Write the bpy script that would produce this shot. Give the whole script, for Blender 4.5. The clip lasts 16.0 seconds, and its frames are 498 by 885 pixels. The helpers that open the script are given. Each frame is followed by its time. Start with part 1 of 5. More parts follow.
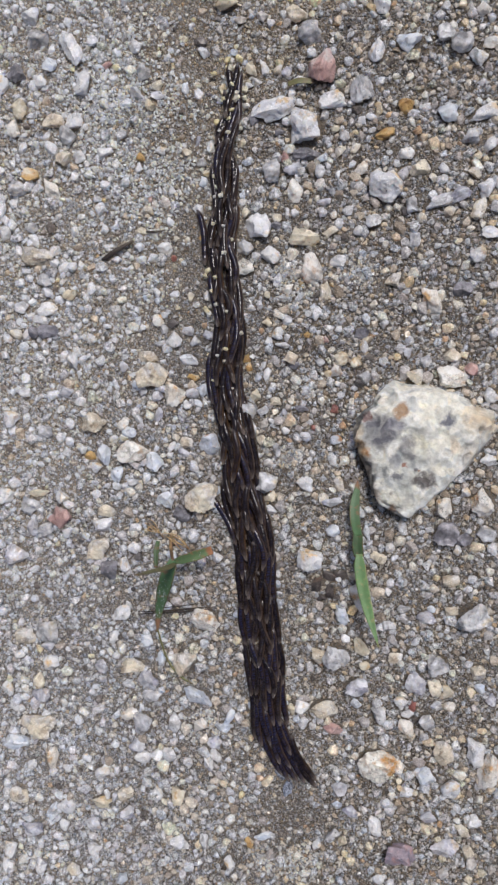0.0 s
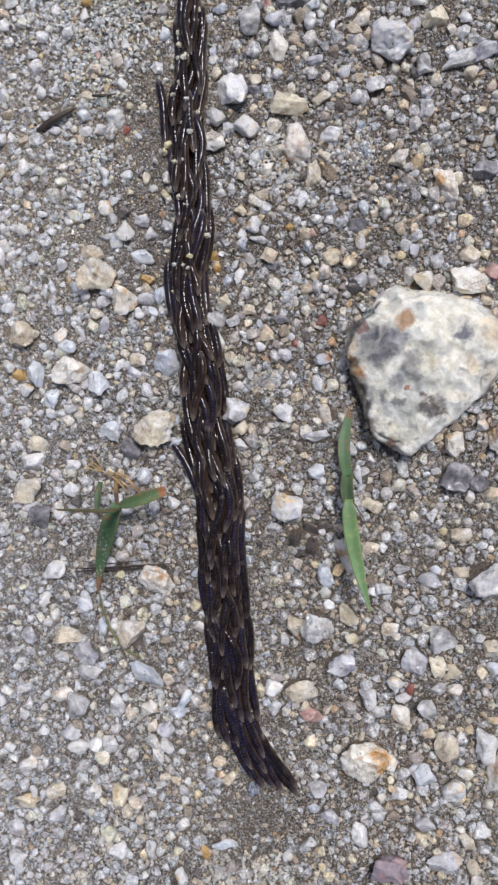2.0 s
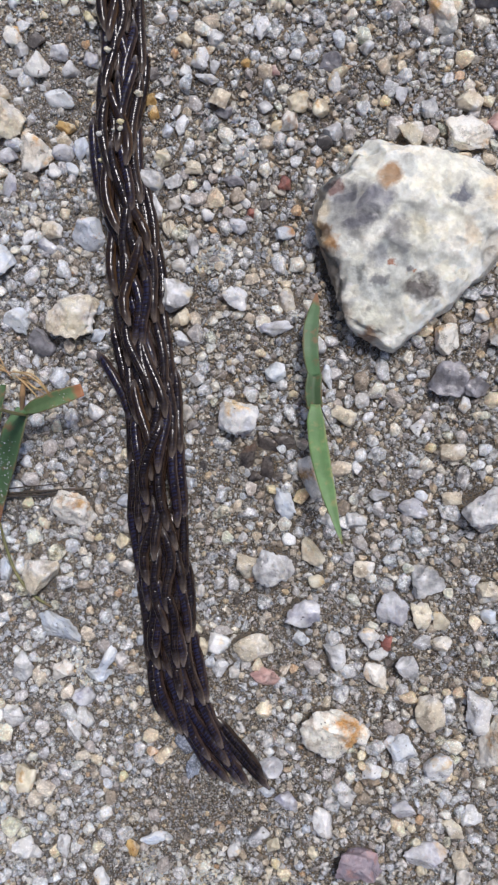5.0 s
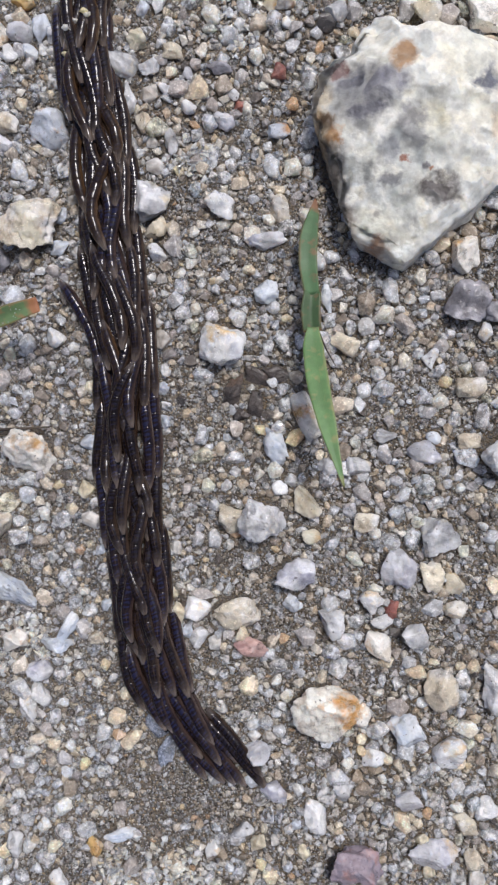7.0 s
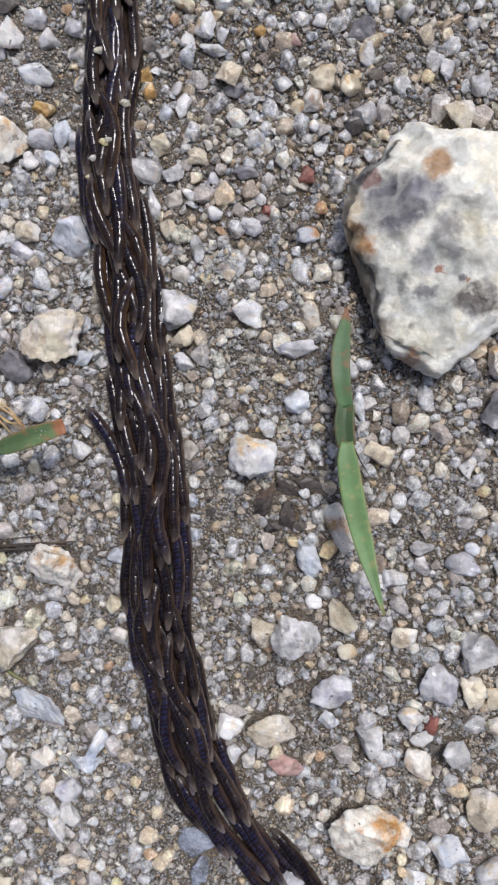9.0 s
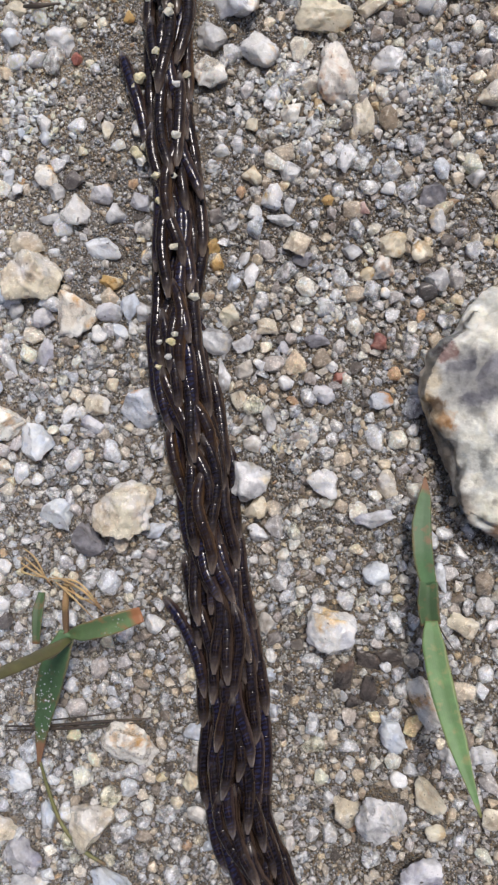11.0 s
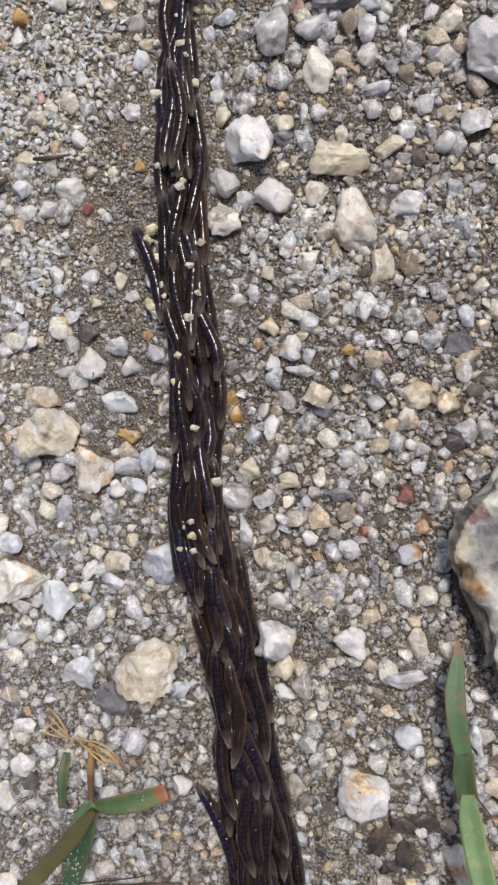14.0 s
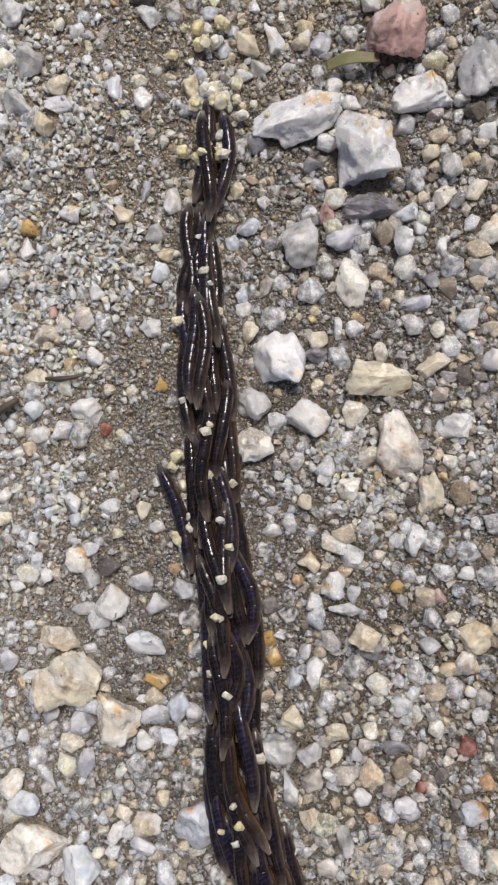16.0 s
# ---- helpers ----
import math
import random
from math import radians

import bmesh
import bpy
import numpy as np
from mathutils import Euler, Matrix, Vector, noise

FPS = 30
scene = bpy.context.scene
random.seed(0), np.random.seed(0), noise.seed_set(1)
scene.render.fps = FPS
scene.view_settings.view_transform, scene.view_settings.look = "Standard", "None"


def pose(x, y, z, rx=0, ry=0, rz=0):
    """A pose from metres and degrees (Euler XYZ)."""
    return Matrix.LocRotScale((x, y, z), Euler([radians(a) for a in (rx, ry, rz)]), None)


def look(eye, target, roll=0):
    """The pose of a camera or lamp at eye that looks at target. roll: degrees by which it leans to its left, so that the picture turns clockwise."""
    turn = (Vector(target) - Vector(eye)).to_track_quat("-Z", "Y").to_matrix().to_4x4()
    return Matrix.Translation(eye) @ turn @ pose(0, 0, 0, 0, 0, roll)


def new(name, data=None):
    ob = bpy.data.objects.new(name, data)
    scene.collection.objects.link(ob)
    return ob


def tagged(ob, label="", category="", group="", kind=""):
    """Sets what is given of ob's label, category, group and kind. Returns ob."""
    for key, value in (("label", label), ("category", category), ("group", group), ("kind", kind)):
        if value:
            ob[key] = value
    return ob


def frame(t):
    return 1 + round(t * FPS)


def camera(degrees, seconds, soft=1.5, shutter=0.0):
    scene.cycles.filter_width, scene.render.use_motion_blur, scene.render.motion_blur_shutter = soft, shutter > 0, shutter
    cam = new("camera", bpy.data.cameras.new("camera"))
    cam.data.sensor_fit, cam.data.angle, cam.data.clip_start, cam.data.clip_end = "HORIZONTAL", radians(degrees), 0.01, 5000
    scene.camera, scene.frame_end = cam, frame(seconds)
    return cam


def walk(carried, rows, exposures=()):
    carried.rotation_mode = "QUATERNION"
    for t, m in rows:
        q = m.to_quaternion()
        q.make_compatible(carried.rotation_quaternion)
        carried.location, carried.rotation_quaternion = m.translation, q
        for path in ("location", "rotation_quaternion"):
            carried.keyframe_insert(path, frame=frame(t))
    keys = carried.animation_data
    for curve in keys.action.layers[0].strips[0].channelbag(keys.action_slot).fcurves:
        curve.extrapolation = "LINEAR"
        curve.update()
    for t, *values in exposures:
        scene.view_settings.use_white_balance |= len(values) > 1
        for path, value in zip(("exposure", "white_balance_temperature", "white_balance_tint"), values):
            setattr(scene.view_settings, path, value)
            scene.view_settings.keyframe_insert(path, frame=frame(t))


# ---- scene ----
PATH = (
    (0, 15.30, 3.62, 101.31, -1.90, 8.66, -0.00),
    (0.5, 16.02, 1.87, 95.75, -1.96, 8.36, 0.24),
    (1, 16.16, -1.66, 92.45, -2.11, 7.70, 0.62),
    (1.5, 15.53, -3.09, 87.11, -2.21, 7.63, 0.94),
    (2, 14.56, -4.55, 81.87, -2.56, 7.58, 1.22),
    (2.5, 17.04, -6.61, 79.28, -2.50, 7.46, 1.49),
    (3, 18.19, -8.18, 77.33, -2.61, 7.35, 1.75),
    (3.2, 18.96, -7.96, 76.58, -2.95, 7.73, 1.81),
    (5.3, 13.54, -13.97, 64.01, -3.11, 3.88, 2.21),
    (5.5, 13.74, -13.47, 62.85, -3.10, 3.73, 2.28),
    (6, 13.22, -14.16, 60.04, -2.99, 3.32, 2.34),
    (6.5, 12.98, -16.83, 58.49, -2.97, 3.09, 2.55),
    (7, 13.17, -19.05, 56.89, -3.18, 3.01, 2.72),
    (7.5, 13.15, -20.96, 55.88, -3.22, 2.87, 2.82),
    (8, 12.45, -19.39, 55.84, -3.24, 2.97, 2.72),
    (8.5, 11.72, -15.96, 54.59, -3.08, 3.10, 2.36),
    (9, 11.10, -11.59, 54.92, -2.74, 3.58, 1.87),
    (9.5, 9.97, -8.57, 53.62, -2.37, 3.52, 1.37),
    (10, 8.00, -3.41, 53.05, -0.92, 4.61, 0.77),
    (10.2, 7.40, -3.97, 53.75, -0.55, 4.52, 0.73),
    (12.3, 8.60, 4.16, 52.30, -1.27, 8.58, -0.55),
    (12.5, 8.68, 4.54, 51.77, -1.27, 8.38, -0.65),
    (13, 8.87, 7.90, 51.47, -0.69, 8.19, -0.90),
    (13.5, 8.88, 9.23, 51.00, -0.53, 8.29, -1.11),
    (14, 8.52, 8.93, 51.89, -0.82, 8.49, -1.17),
    (14.5, 7.89, 11.26, 50.99, -0.28, 8.41, -1.43),
    (15, 6.84, 14.65, 50.00, 0.34, 8.55, -1.99),
    (15.5, 5.51, 19.95, 48.64, 2.24, 8.02, -2.55),
    (16, 5.48, 21.53, 47.90, 2.14, 7.86, -2.90),
)
cam = camera(36.0, 16.0, soft=2.4)
walk(cam, [(t, pose(x / 1000, y / 1000, z / 1000, rx, ry, rz)) for t, x, y, z, rx, ry, rz in PATH],
     exposures=[(0, -0.86, 5650, 13), (1, -0.75, 5600, 13), (3, -0.71, 5600, 13), (5.5, -0.68, 5590, 13), (8, -0.68, 5580, 13), (10, -0.64, 5740, 13), (12.5, -0.67, 5880, 12), (16, -0.69, 5960, 12)])

# ---- light: hazy sun to one side of the column, blue sky all round ----
SUN_WAY = Vector((0.22, 0.42, 0.88)).normalized()
world = bpy.data.worlds.new("sky")
scene.world = world
world.use_nodes = True
wn = world.node_tree.nodes
sky = wn.new("ShaderNodeTexSky")
sky.sky_type = "NISHITA"
sky.sun_disc = False
sky.air_density, sky.dust_density = 0.6, 5.0
sky.sun_elevation = math.asin(SUN_WAY.z)
sky.sun_rotation = math.atan2(SUN_WAY.x, SUN_WAY.y)
world.node_tree.links.new(sky.outputs[0], wn["Background"].inputs[0])
wn["Background"].inputs[1].default_value = 0.112
sun = new("sun", bpy.data.lights.new("sun", "SUN"))
sun.data.energy, sun.data.angle, sun.data.color = 4.1, radians(13), (1.0, 0.88, 0.72)
sun.matrix_world = look(SUN_WAY, (0, 0, 0))

MM = 0.001


# ---- materials ----
def material(name, rough=0.5, spec=0.5):
    m = bpy.data.materials.new(name)
    m.use_nodes = True
    nt = m.node_tree
    b = nt.nodes["Principled BSDF"]
    b.inputs["Roughness"].default_value = rough
    b.inputs["Specular IOR Level"].default_value = spec
    return m, nt, b


def node(nt, kind, **values):
    n = nt.nodes.new(kind)
    for k, v in values.items():
        n.inputs[k.replace("_", " ")].default_value = v
    return n


def ramp(nt, source, stops, constant=False):
    r = nt.nodes.new("ShaderNodeValToRGB")
    r.color_ramp.interpolation = "CONSTANT" if constant else "LINEAR"
    el = r.color_ramp.elements
    while len(el) < len(stops):
        el.new(0.5)
    for e, (p, c) in zip(el, stops):
        e.position, e.color = p, (*c, 1)
    nt.links.new(source, r.inputs[0])
    return r.outputs[0]


def mix(nt, a, b, fac, how="MIX"):
    n = nt.nodes.new("ShaderNodeMix")
    n.data_type, n.blend_type = "RGBA", how
    for sock, v in ((n.inputs[0], fac), (n.inputs[6], a), (n.inputs[7], b)):
        if isinstance(v, (int, float)):
            sock.default_value = v
        elif isinstance(v, tuple):
            sock.default_value = (*v, 1)
        else:
            nt.links.new(v, sock)
    return n.outputs[2]


def calc(nt, op, a, b=0.0):
    n = nt.nodes.new("ShaderNodeMath")
    n.operation = op
    for sock, v in zip(n.inputs, (a, b)):
        if isinstance(v, (int, float)):
            sock.default_value = v
        else:
            nt.links.new(v, sock)
    return n.outputs[0]


def noise_of(nt, coords, scale, detail=4.0, rough=0.6):
    n = node(nt, "ShaderNodeTexNoise", Scale=scale, Detail=detail, Roughness=rough)
    nt.links.new(coords, n.inputs["Vector"])
    return n.outputs["Fac"]


def bump(nt, bsdf, height, strength, distance):
    n = node(nt, "ShaderNodeBump", Strength=strength, Distance=distance)
    nt.links.new(height, n.inputs["Height"])
    nt.links.new(n.outputs[0], bsdf.inputs["Normal"])


def see_into(b, amount, mm):
    b.inputs["Subsurface Weight"].default_value = amount
    b.inputs["Subsurface Radius"].default_value = (1.0, 0.92, 0.82)
    b.inputs["Subsurface Scale"].default_value = mm * 0.001


def mineral(name, light, dark, stain=None, stain_at=0.62, rough=0.45, glow=0.85, spots=True, glass=0.0):
    """Weathered quartz or feldspar: two tones in soft patches, stains, dark specks, pitted skin."""
    m, nt, b = material(name, rough)
    co = nt.nodes.new("ShaderNodeTexCoord").outputs["Object"]
    own = nt.nodes.new("ShaderNodeObjectInfo").outputs["Random"]
    shift = nt.nodes.new("ShaderNodeVectorMath")
    shift.operation = "ADD"
    nt.links.new(co, shift.inputs[0])
    comb = nt.nodes.new("ShaderNodeCombineXYZ")
    nt.links.new(calc(nt, "MULTIPLY", own, 0.7), comb.inputs[0])
    nt.links.new(comb.outputs[0], shift.inputs[1])
    p = shift.outputs[0]
    big = noise_of(nt, p, 520, 5, 0.62)
    warp = node(nt, "ShaderNodeTexNoise", Scale=900.0, Detail=3.0)
    nt.links.new(p, warp.inputs["Vector"])
    bent = nt.nodes.new("ShaderNodeVectorMath")
    bent.operation = "MULTIPLY_ADD"
    nt.links.new(warp.outputs["Color"], bent.inputs[0])
    bent.inputs[1].default_value = (0.0013,) * 3
    nt.links.new(p, bent.inputs[2])
    cells = nt.nodes.new("ShaderNodeTexVoronoi")
    cells.feature = "SMOOTH_F1"
    cells.inputs["Scale"].default_value, cells.inputs["Smoothness"].default_value = 1150.0, 0.35
    nt.links.new(bent.outputs[0], cells.inputs["Vector"])
    cs = nt.nodes.new("ShaderNodeSeparateColor")
    nt.links.new(cells.outputs["Color"], cs.inputs[0])
    c = ramp(nt, calc(nt, "ADD", big, calc(nt, "MULTIPLY", calc(nt, "SUBTRACT", cs.outputs[1], 0.5), 0.16)), [(0.34, dark), (0.50, light)])
    hsv = nt.nodes.new("ShaderNodeHueSaturation")
    nt.links.new(c, hsv.inputs["Color"])
    nt.links.new(calc(nt, "ADD", calc(nt, "MULTIPLY", own, 0.14), 0.90), hsv.inputs["Value"])
    c = hsv.outputs[0]
    if stain:
        # mostly at one end of the stone
        end = nt.nodes.new("ShaderNodeSeparateXYZ")
        nt.links.new(co, end.inputs[0])
        leaning = calc(nt, "MINIMUM", calc(nt, "MULTIPLY", calc(nt, "ADD", end.outputs[0], end.outputs[1]), 38.0), 0.05)
        mask = ramp(nt, calc(nt, "ADD", noise_of(nt, p, 430, 5, 0.65), leaning), [(stain_at - 0.03, (0, 0, 0)), (stain_at + 0.09, (0.9, 0.9, 0.9))])
        c = mix(nt, c, stain, mask)
    # glassy grey crystals set in the milky ones
    inset = calc(nt, "MULTIPLY", ramp(nt, cs.outputs[0], [(0.45, (0, 0, 0)), (0.85, (1, 1, 1))]), ramp(nt, noise_of(nt, p, 700, 3), [(0.38, (0, 0, 0)), (0.62, (1, 1, 1))]))
    c = mix(nt, c, tuple(0.86 * v for v in dark), calc(nt, "MULTIPLY", inset, 0.22))
    if spots:
        sp = ramp(nt, noise_of(nt, p, 2100, 2), [(0.70, (0, 0, 0)), (0.73, (1, 1, 1))])
        c = mix(nt, c, (0.09, 0.07, 0.055), calc(nt, "MULTIPLY", sp, 0.8))
    nt.links.new(c, b.inputs["Base Color"])
    fine = noise_of(nt, p, 3800, 5, 0.7)
    nt.links.new(ramp(nt, fine, [(0.3, (rough * 0.4,) * 3), (0.75, (min(1, rough * 1.3),) * 3)]), b.inputs["Roughness"])
    pits = noise_of(nt, p, 1400, 4, 0.6)
    relief = calc(nt, "ADD", calc(nt, "MULTIPLY", big, 1.2), calc(nt, "MULTIPLY", cells.outputs["Distance"], 0.7))
    bump(nt, b, calc(nt, "ADD", calc(nt, "ADD", relief, pits), calc(nt, "MULTIPLY", fine, 0.2)), 0.36, 0.0004)
    see_into(b, glow * 0.6, 0.6)
    milk = ramp(nt, noise_of(nt, p, 620, 4, 0.6), [(0.36, (min(0.95, glass * 2.2),) * 3), (0.64, (glass * 0.5,) * 3)])
    clear = calc(nt, "MAXIMUM", milk, calc(nt, "MULTIPLY", inset, 0.55 if light[0] > 0.5 else 0.0))
    nt.links.new(clear, b.inputs["Transmission Weight"])
    b.inputs["IOR"].default_value = 1.42
    return m


STONE_KINDS = {
    "white": (mineral("white_quartz", (0.97, 0.96, 0.92), (0.82, 0.83, 0.86), (0.84, 0.60, 0.28), 0.60, rough=0.28, glass=0.12), "white quartz"),
    "warm": (mineral("cream_quartz", (0.97, 0.93, 0.84), (0.86, 0.79, 0.67), (0.68, 0.40, 0.13), 0.58, rough=0.34, glass=0.04), "cream-white quartz with faint ochre stains"),
    "tan": (mineral("tan_feldspar", (0.93, 0.84, 0.66), (0.68, 0.58, 0.44), (0.94, 0.91, 0.86), 0.54, rough=0.28, glass=0.16), "tan and grey feldspar"),
    "yellow": (mineral("yellow_quartz", (0.96, 0.87, 0.68), (0.87, 0.73, 0.51), (0.62, 0.38, 0.12), 0.60, rough=0.22, glass=0.2), "yellowish quartz"),
    "yelstone": (mineral("ochre_quartz", (0.97, 0.93, 0.82), (0.62, 0.55, 0.45), (0.72, 0.38, 0.10), 0.535, rough=0.34, glass=0.05), "knobbly cream-yellow quartz with orange stains"),
    "pink": (mineral("pink_feldspar", (0.66, 0.45, 0.40), (0.44, 0.28, 0.26), (0.66, 0.60, 0.56), 0.58, glass=0.1), "dusty pink feldspar"),
    "orange": (mineral("orange_grain", (0.80, 0.54, 0.22), (0.56, 0.34, 0.12), (0.88, 0.80, 0.64), 0.58, glass=0.2), "orange-brown iron-stained quartz"),
    "red": (mineral("red_grain", (0.40, 0.17, 0.13), (0.22, 0.09, 0.08), (0.55, 0.38, 0.32), 0.60, glass=0.15), "dull brick-red mineral"),
    "rust": (mineral("rusty_quartz", (0.92, 0.88, 0.80), (0.64, 0.58, 0.52), (0.56, 0.33, 0.16), 0.54, glass=0.08), "pale quartz with rust-brown blotches"),
    "bluerust": (mineral("blue_rusty_quartz", (0.82, 0.86, 0.93), (0.55, 0.60, 0.68), (0.66, 0.34, 0.10), 0.57, glass=0.15), "blue-white quartz with a rusty cap"),
    "blue": (mineral("blue_white_quartz", (0.90, 0.945, 0.985), (0.68, 0.75, 0.87), (0.80, 0.54, 0.26), 0.68, rough=0.22, glass=0.14), "cool blue-white quartz"),
    "blueflat": (mineral("blue_grey_flake", (0.54, 0.59, 0.70), (0.38, 0.43, 0.54), rough=0.3, spots=False, glass=0.35), "flat blue-grey quartz flake"),
    "lilac": (mineral("lilac_grey_quartz", (0.92, 0.92, 0.95), (0.56, 0.56, 0.66), (0.80, 0.62, 0.38), 0.64, rough=0.16, glass=0.26), "lilac-grey translucent quartz"),
    "clear": (mineral("smoky_quartz", (0.93, 0.93, 0.92), (0.58, 0.585, 0.60), (0.88, 0.76, 0.52), 0.62, rough=0.12, glass=0.30), "smoky grey glassy quartz"),
    "dark": (mineral("dark_smoky_quartz", (0.48, 0.47, 0.50), (0.28, 0.275, 0.30), (0.66, 0.62, 0.56), 0.64, rough=0.2, glass=0.3), "dark smoky-grey quartz"),
    "black": (mineral("black_brown_mineral", (0.10, 0.085, 0.075), (0.035, 0.032, 0.032), (0.20, 0.14, 0.10), 0.62, rough=0.35), "blackish-brown flaky mineral"),
    "purple": (mineral("purple_pink_stone", (0.42, 0.35, 0.39), (0.27, 0.25, 0.30), (0.56, 0.30, 0.24), 0.58, glass=0.1), "grey-purple stone with a rosy patch"),
}


def sand_material(name, bare, dust=(1, 1, 1), clear=1.0):
    """Grains of grey, white, tan and rare coloured quartz, one tone to an island; bare: tones of cells in the sheet."""
    m, nt, b = material(name, 0.5)
    co = nt.nodes.new("ShaderNodeTexCoord").outputs["Object"]
    tones = [(0.0, (0.10, 0.085, 0.075)), (0.03, (0.36, 0.32, 0.27)), (0.10, (0.54, 0.53, 0.55)), (0.20, (0.70, 0.65, 0.57)), (0.36, (0.92, 0.80, 0.64)),
             (0.50, (0.97, 0.95, 0.90)), (0.72, (0.74, 0.81, 0.93)), (0.86, (0.58, 0.60, 0.66)), (0.95, (0.93, 0.76, 0.52)), (0.978, (0.70, 0.50, 0.32)),
             (0.986, (0.64, 0.50, 0.45)), (0.99, (0.18, 0.15, 0.13))]
    # sheet tones darkened and browned: shade of the grain gaps put into the colour
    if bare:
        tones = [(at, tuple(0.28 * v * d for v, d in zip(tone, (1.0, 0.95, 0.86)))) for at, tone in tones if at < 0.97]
    if bare:
        v = node(nt, "ShaderNodeTexVoronoi", Scale=7500.0)
        nt.links.new(co, v.inputs["Vector"])
        sep = nt.nodes.new("ShaderNodeSeparateColor")
        nt.links.new(v.outputs["Color"], sep.inputs[0])
        pick, dist = sep.outputs[0], v.outputs["Distance"]
    else:
        pick = nt.nodes.new("ShaderNodeNewGeometry").outputs["Random Per Island"]
    c = ramp(nt, pick, tones, True)
    wide = noise_of(nt, co, 130, 4)
    c = mix(nt, c, ramp(nt, wide, [(0.3, (0.84, 0.81, 0.78)), (0.7, (1.08, 1.06, 1.02))]), 1.0, "MULTIPLY")
    # paler and bluer on one side of the column, darker and warmer on the other
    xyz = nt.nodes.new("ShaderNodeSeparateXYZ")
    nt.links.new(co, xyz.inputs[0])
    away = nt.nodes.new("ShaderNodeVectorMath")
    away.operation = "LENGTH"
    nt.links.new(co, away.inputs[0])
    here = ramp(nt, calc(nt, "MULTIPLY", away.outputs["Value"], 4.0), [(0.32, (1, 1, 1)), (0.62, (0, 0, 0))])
    drab = calc(nt, "ADD", calc(nt, "MULTIPLY", xyz.outputs[0], 24.0), calc(nt, "ADD", calc(nt, "MULTIPLY", wide, 0.5), 0.38))
    c = mix(nt, c, ramp(nt, drab, [(0.05, (1.42, 1.46, 1.54)), (0.50, (0.98, 0.965, 0.945)), (0.8, (0.91, 0.875, 0.82))]), here, "MULTIPLY")
    # loose pale sand on the smooth strip beside the tail
    strip = calc(nt, "ADD", calc(nt, "SUBTRACT", calc(nt, "MULTIPLY", xyz.outputs[1], 14.0), calc(nt, "MULTIPLY", xyz.outputs[0], 25.0)), calc(nt, "MULTIPLY", wide, 0.5))
    c = mix(nt, c, ramp(nt, strip, [(0.62, (1, 1, 1)), (1.0, (1.34, 1.27, 1.13))]), here, "MULTIPLY")
    c = mix(nt, c, ramp(nt, noise_of(nt, co, 1500, 3), [(0.34, (0.74, 0.73, 0.72)), (0.66, (1.20, 1.20, 1.20))]), 1.0, "MULTIPLY")
    fine = noise_of(nt, co, 5000, 4, 0.7)
    c = mix(nt, c, ramp(nt, fine, [(0.32, (0.72, 0.71, 0.70)), (0.68, (1.14, 1.14, 1.14))]), 1.0, "MULTIPLY")
    nt.links.new(c, b.inputs["Base Color"])
    if bare:
        v2 = node(nt, "ShaderNodeTexVoronoi", Scale=9000.0)
        nt.links.new(co, v2.inputs["Vector"])
        bump(nt, b, calc(nt, "ADD", calc(nt, "MULTIPLY", dist, -1.0), calc(nt, "MULTIPLY", v2.outputs["Distance"], -0.5)), 0.9, 0.00022)
        b.inputs["Roughness"].default_value = 0.8
    else:
        nt.links.new(ramp(nt, fine, [(0.3, (0.06,) * 3), (0.7, (0.36,) * 3)]), b.inputs["Roughness"])
        bump(nt, b, fine, 0.35, 0.0001)
        see_into(b, 1.0, 0.5)
        again = calc(nt, "FRACT", calc(nt, "MULTIPLY", pick, 37.0))
        glassy = calc(nt, "GREATER_THAN", again, 0.52)
        clarity = ramp(nt, calc(nt, "FRACT", calc(nt, "MULTIPLY", pick, 211.0)), [(0.0, (1.0,) * 3), (0.50, (0.85,) * 3), (0.80, (0.60,) * 3)], True)
        milk = ramp(nt, noise_of(nt, co, 2100, 3), [(0.40, (1.0,) * 3), (0.64, (0.25,) * 3)])
        tint = ramp(nt, calc(nt, "FRACT", calc(nt, "MULTIPLY", pick, 113.0)), [(0.0, (0.96, 0.95, 0.93)), (0.40, (0.95, 0.93, 0.88)), (0.62, (0.96, 0.85, 0.68)), (0.72, (0.76, 0.76, 0.79)), (0.82, (0.82, 0.88, 0.97))], True)
        share = mix(nt, (0.40 * clear,) * 3, calc(nt, "MULTIPLY", clarity, clear), glassy)
        nt.links.new(calc(nt, "MULTIPLY", share, milk), b.inputs["Transmission Weight"])
        nt.links.new(mix(nt, c, tint, calc(nt, "ADD", calc(nt, "MULTIPLY", glassy, 0.70), 0.10)), b.inputs["Base Color"])
        b.inputs["IOR"].default_value = 1.45
    if dust != (1, 1, 1):
        dusted = mix(nt, b.inputs["Base Color"].links[0].from_socket, dust, 1.0, "MULTIPLY")
        nt.links.new(dusted, b.inputs["Base Color"])
    return m


SAND = sand_material("packed_sand_gap_shaded", True)
GRAIN = sand_material("loose_sand_grains", False, (0.97, 0.955, 0.93), 0.85)
COARSE_GRAIN = sand_material("coarse_quartz_grains", False, (1.19, 1.18, 1.15), 0.78)
FINE_GRAIN = sand_material("dusty_fine_sand", False, (0.68, 0.66, 0.63), 0.6)
SILT = sand_material("fine_silty_sand", False, (0.80, 0.775, 0.735), 0.3)
PALE_GRAIN = sand_material("pale_yellow_sand", False, (1.16, 1.11, 1.0), 0.15)


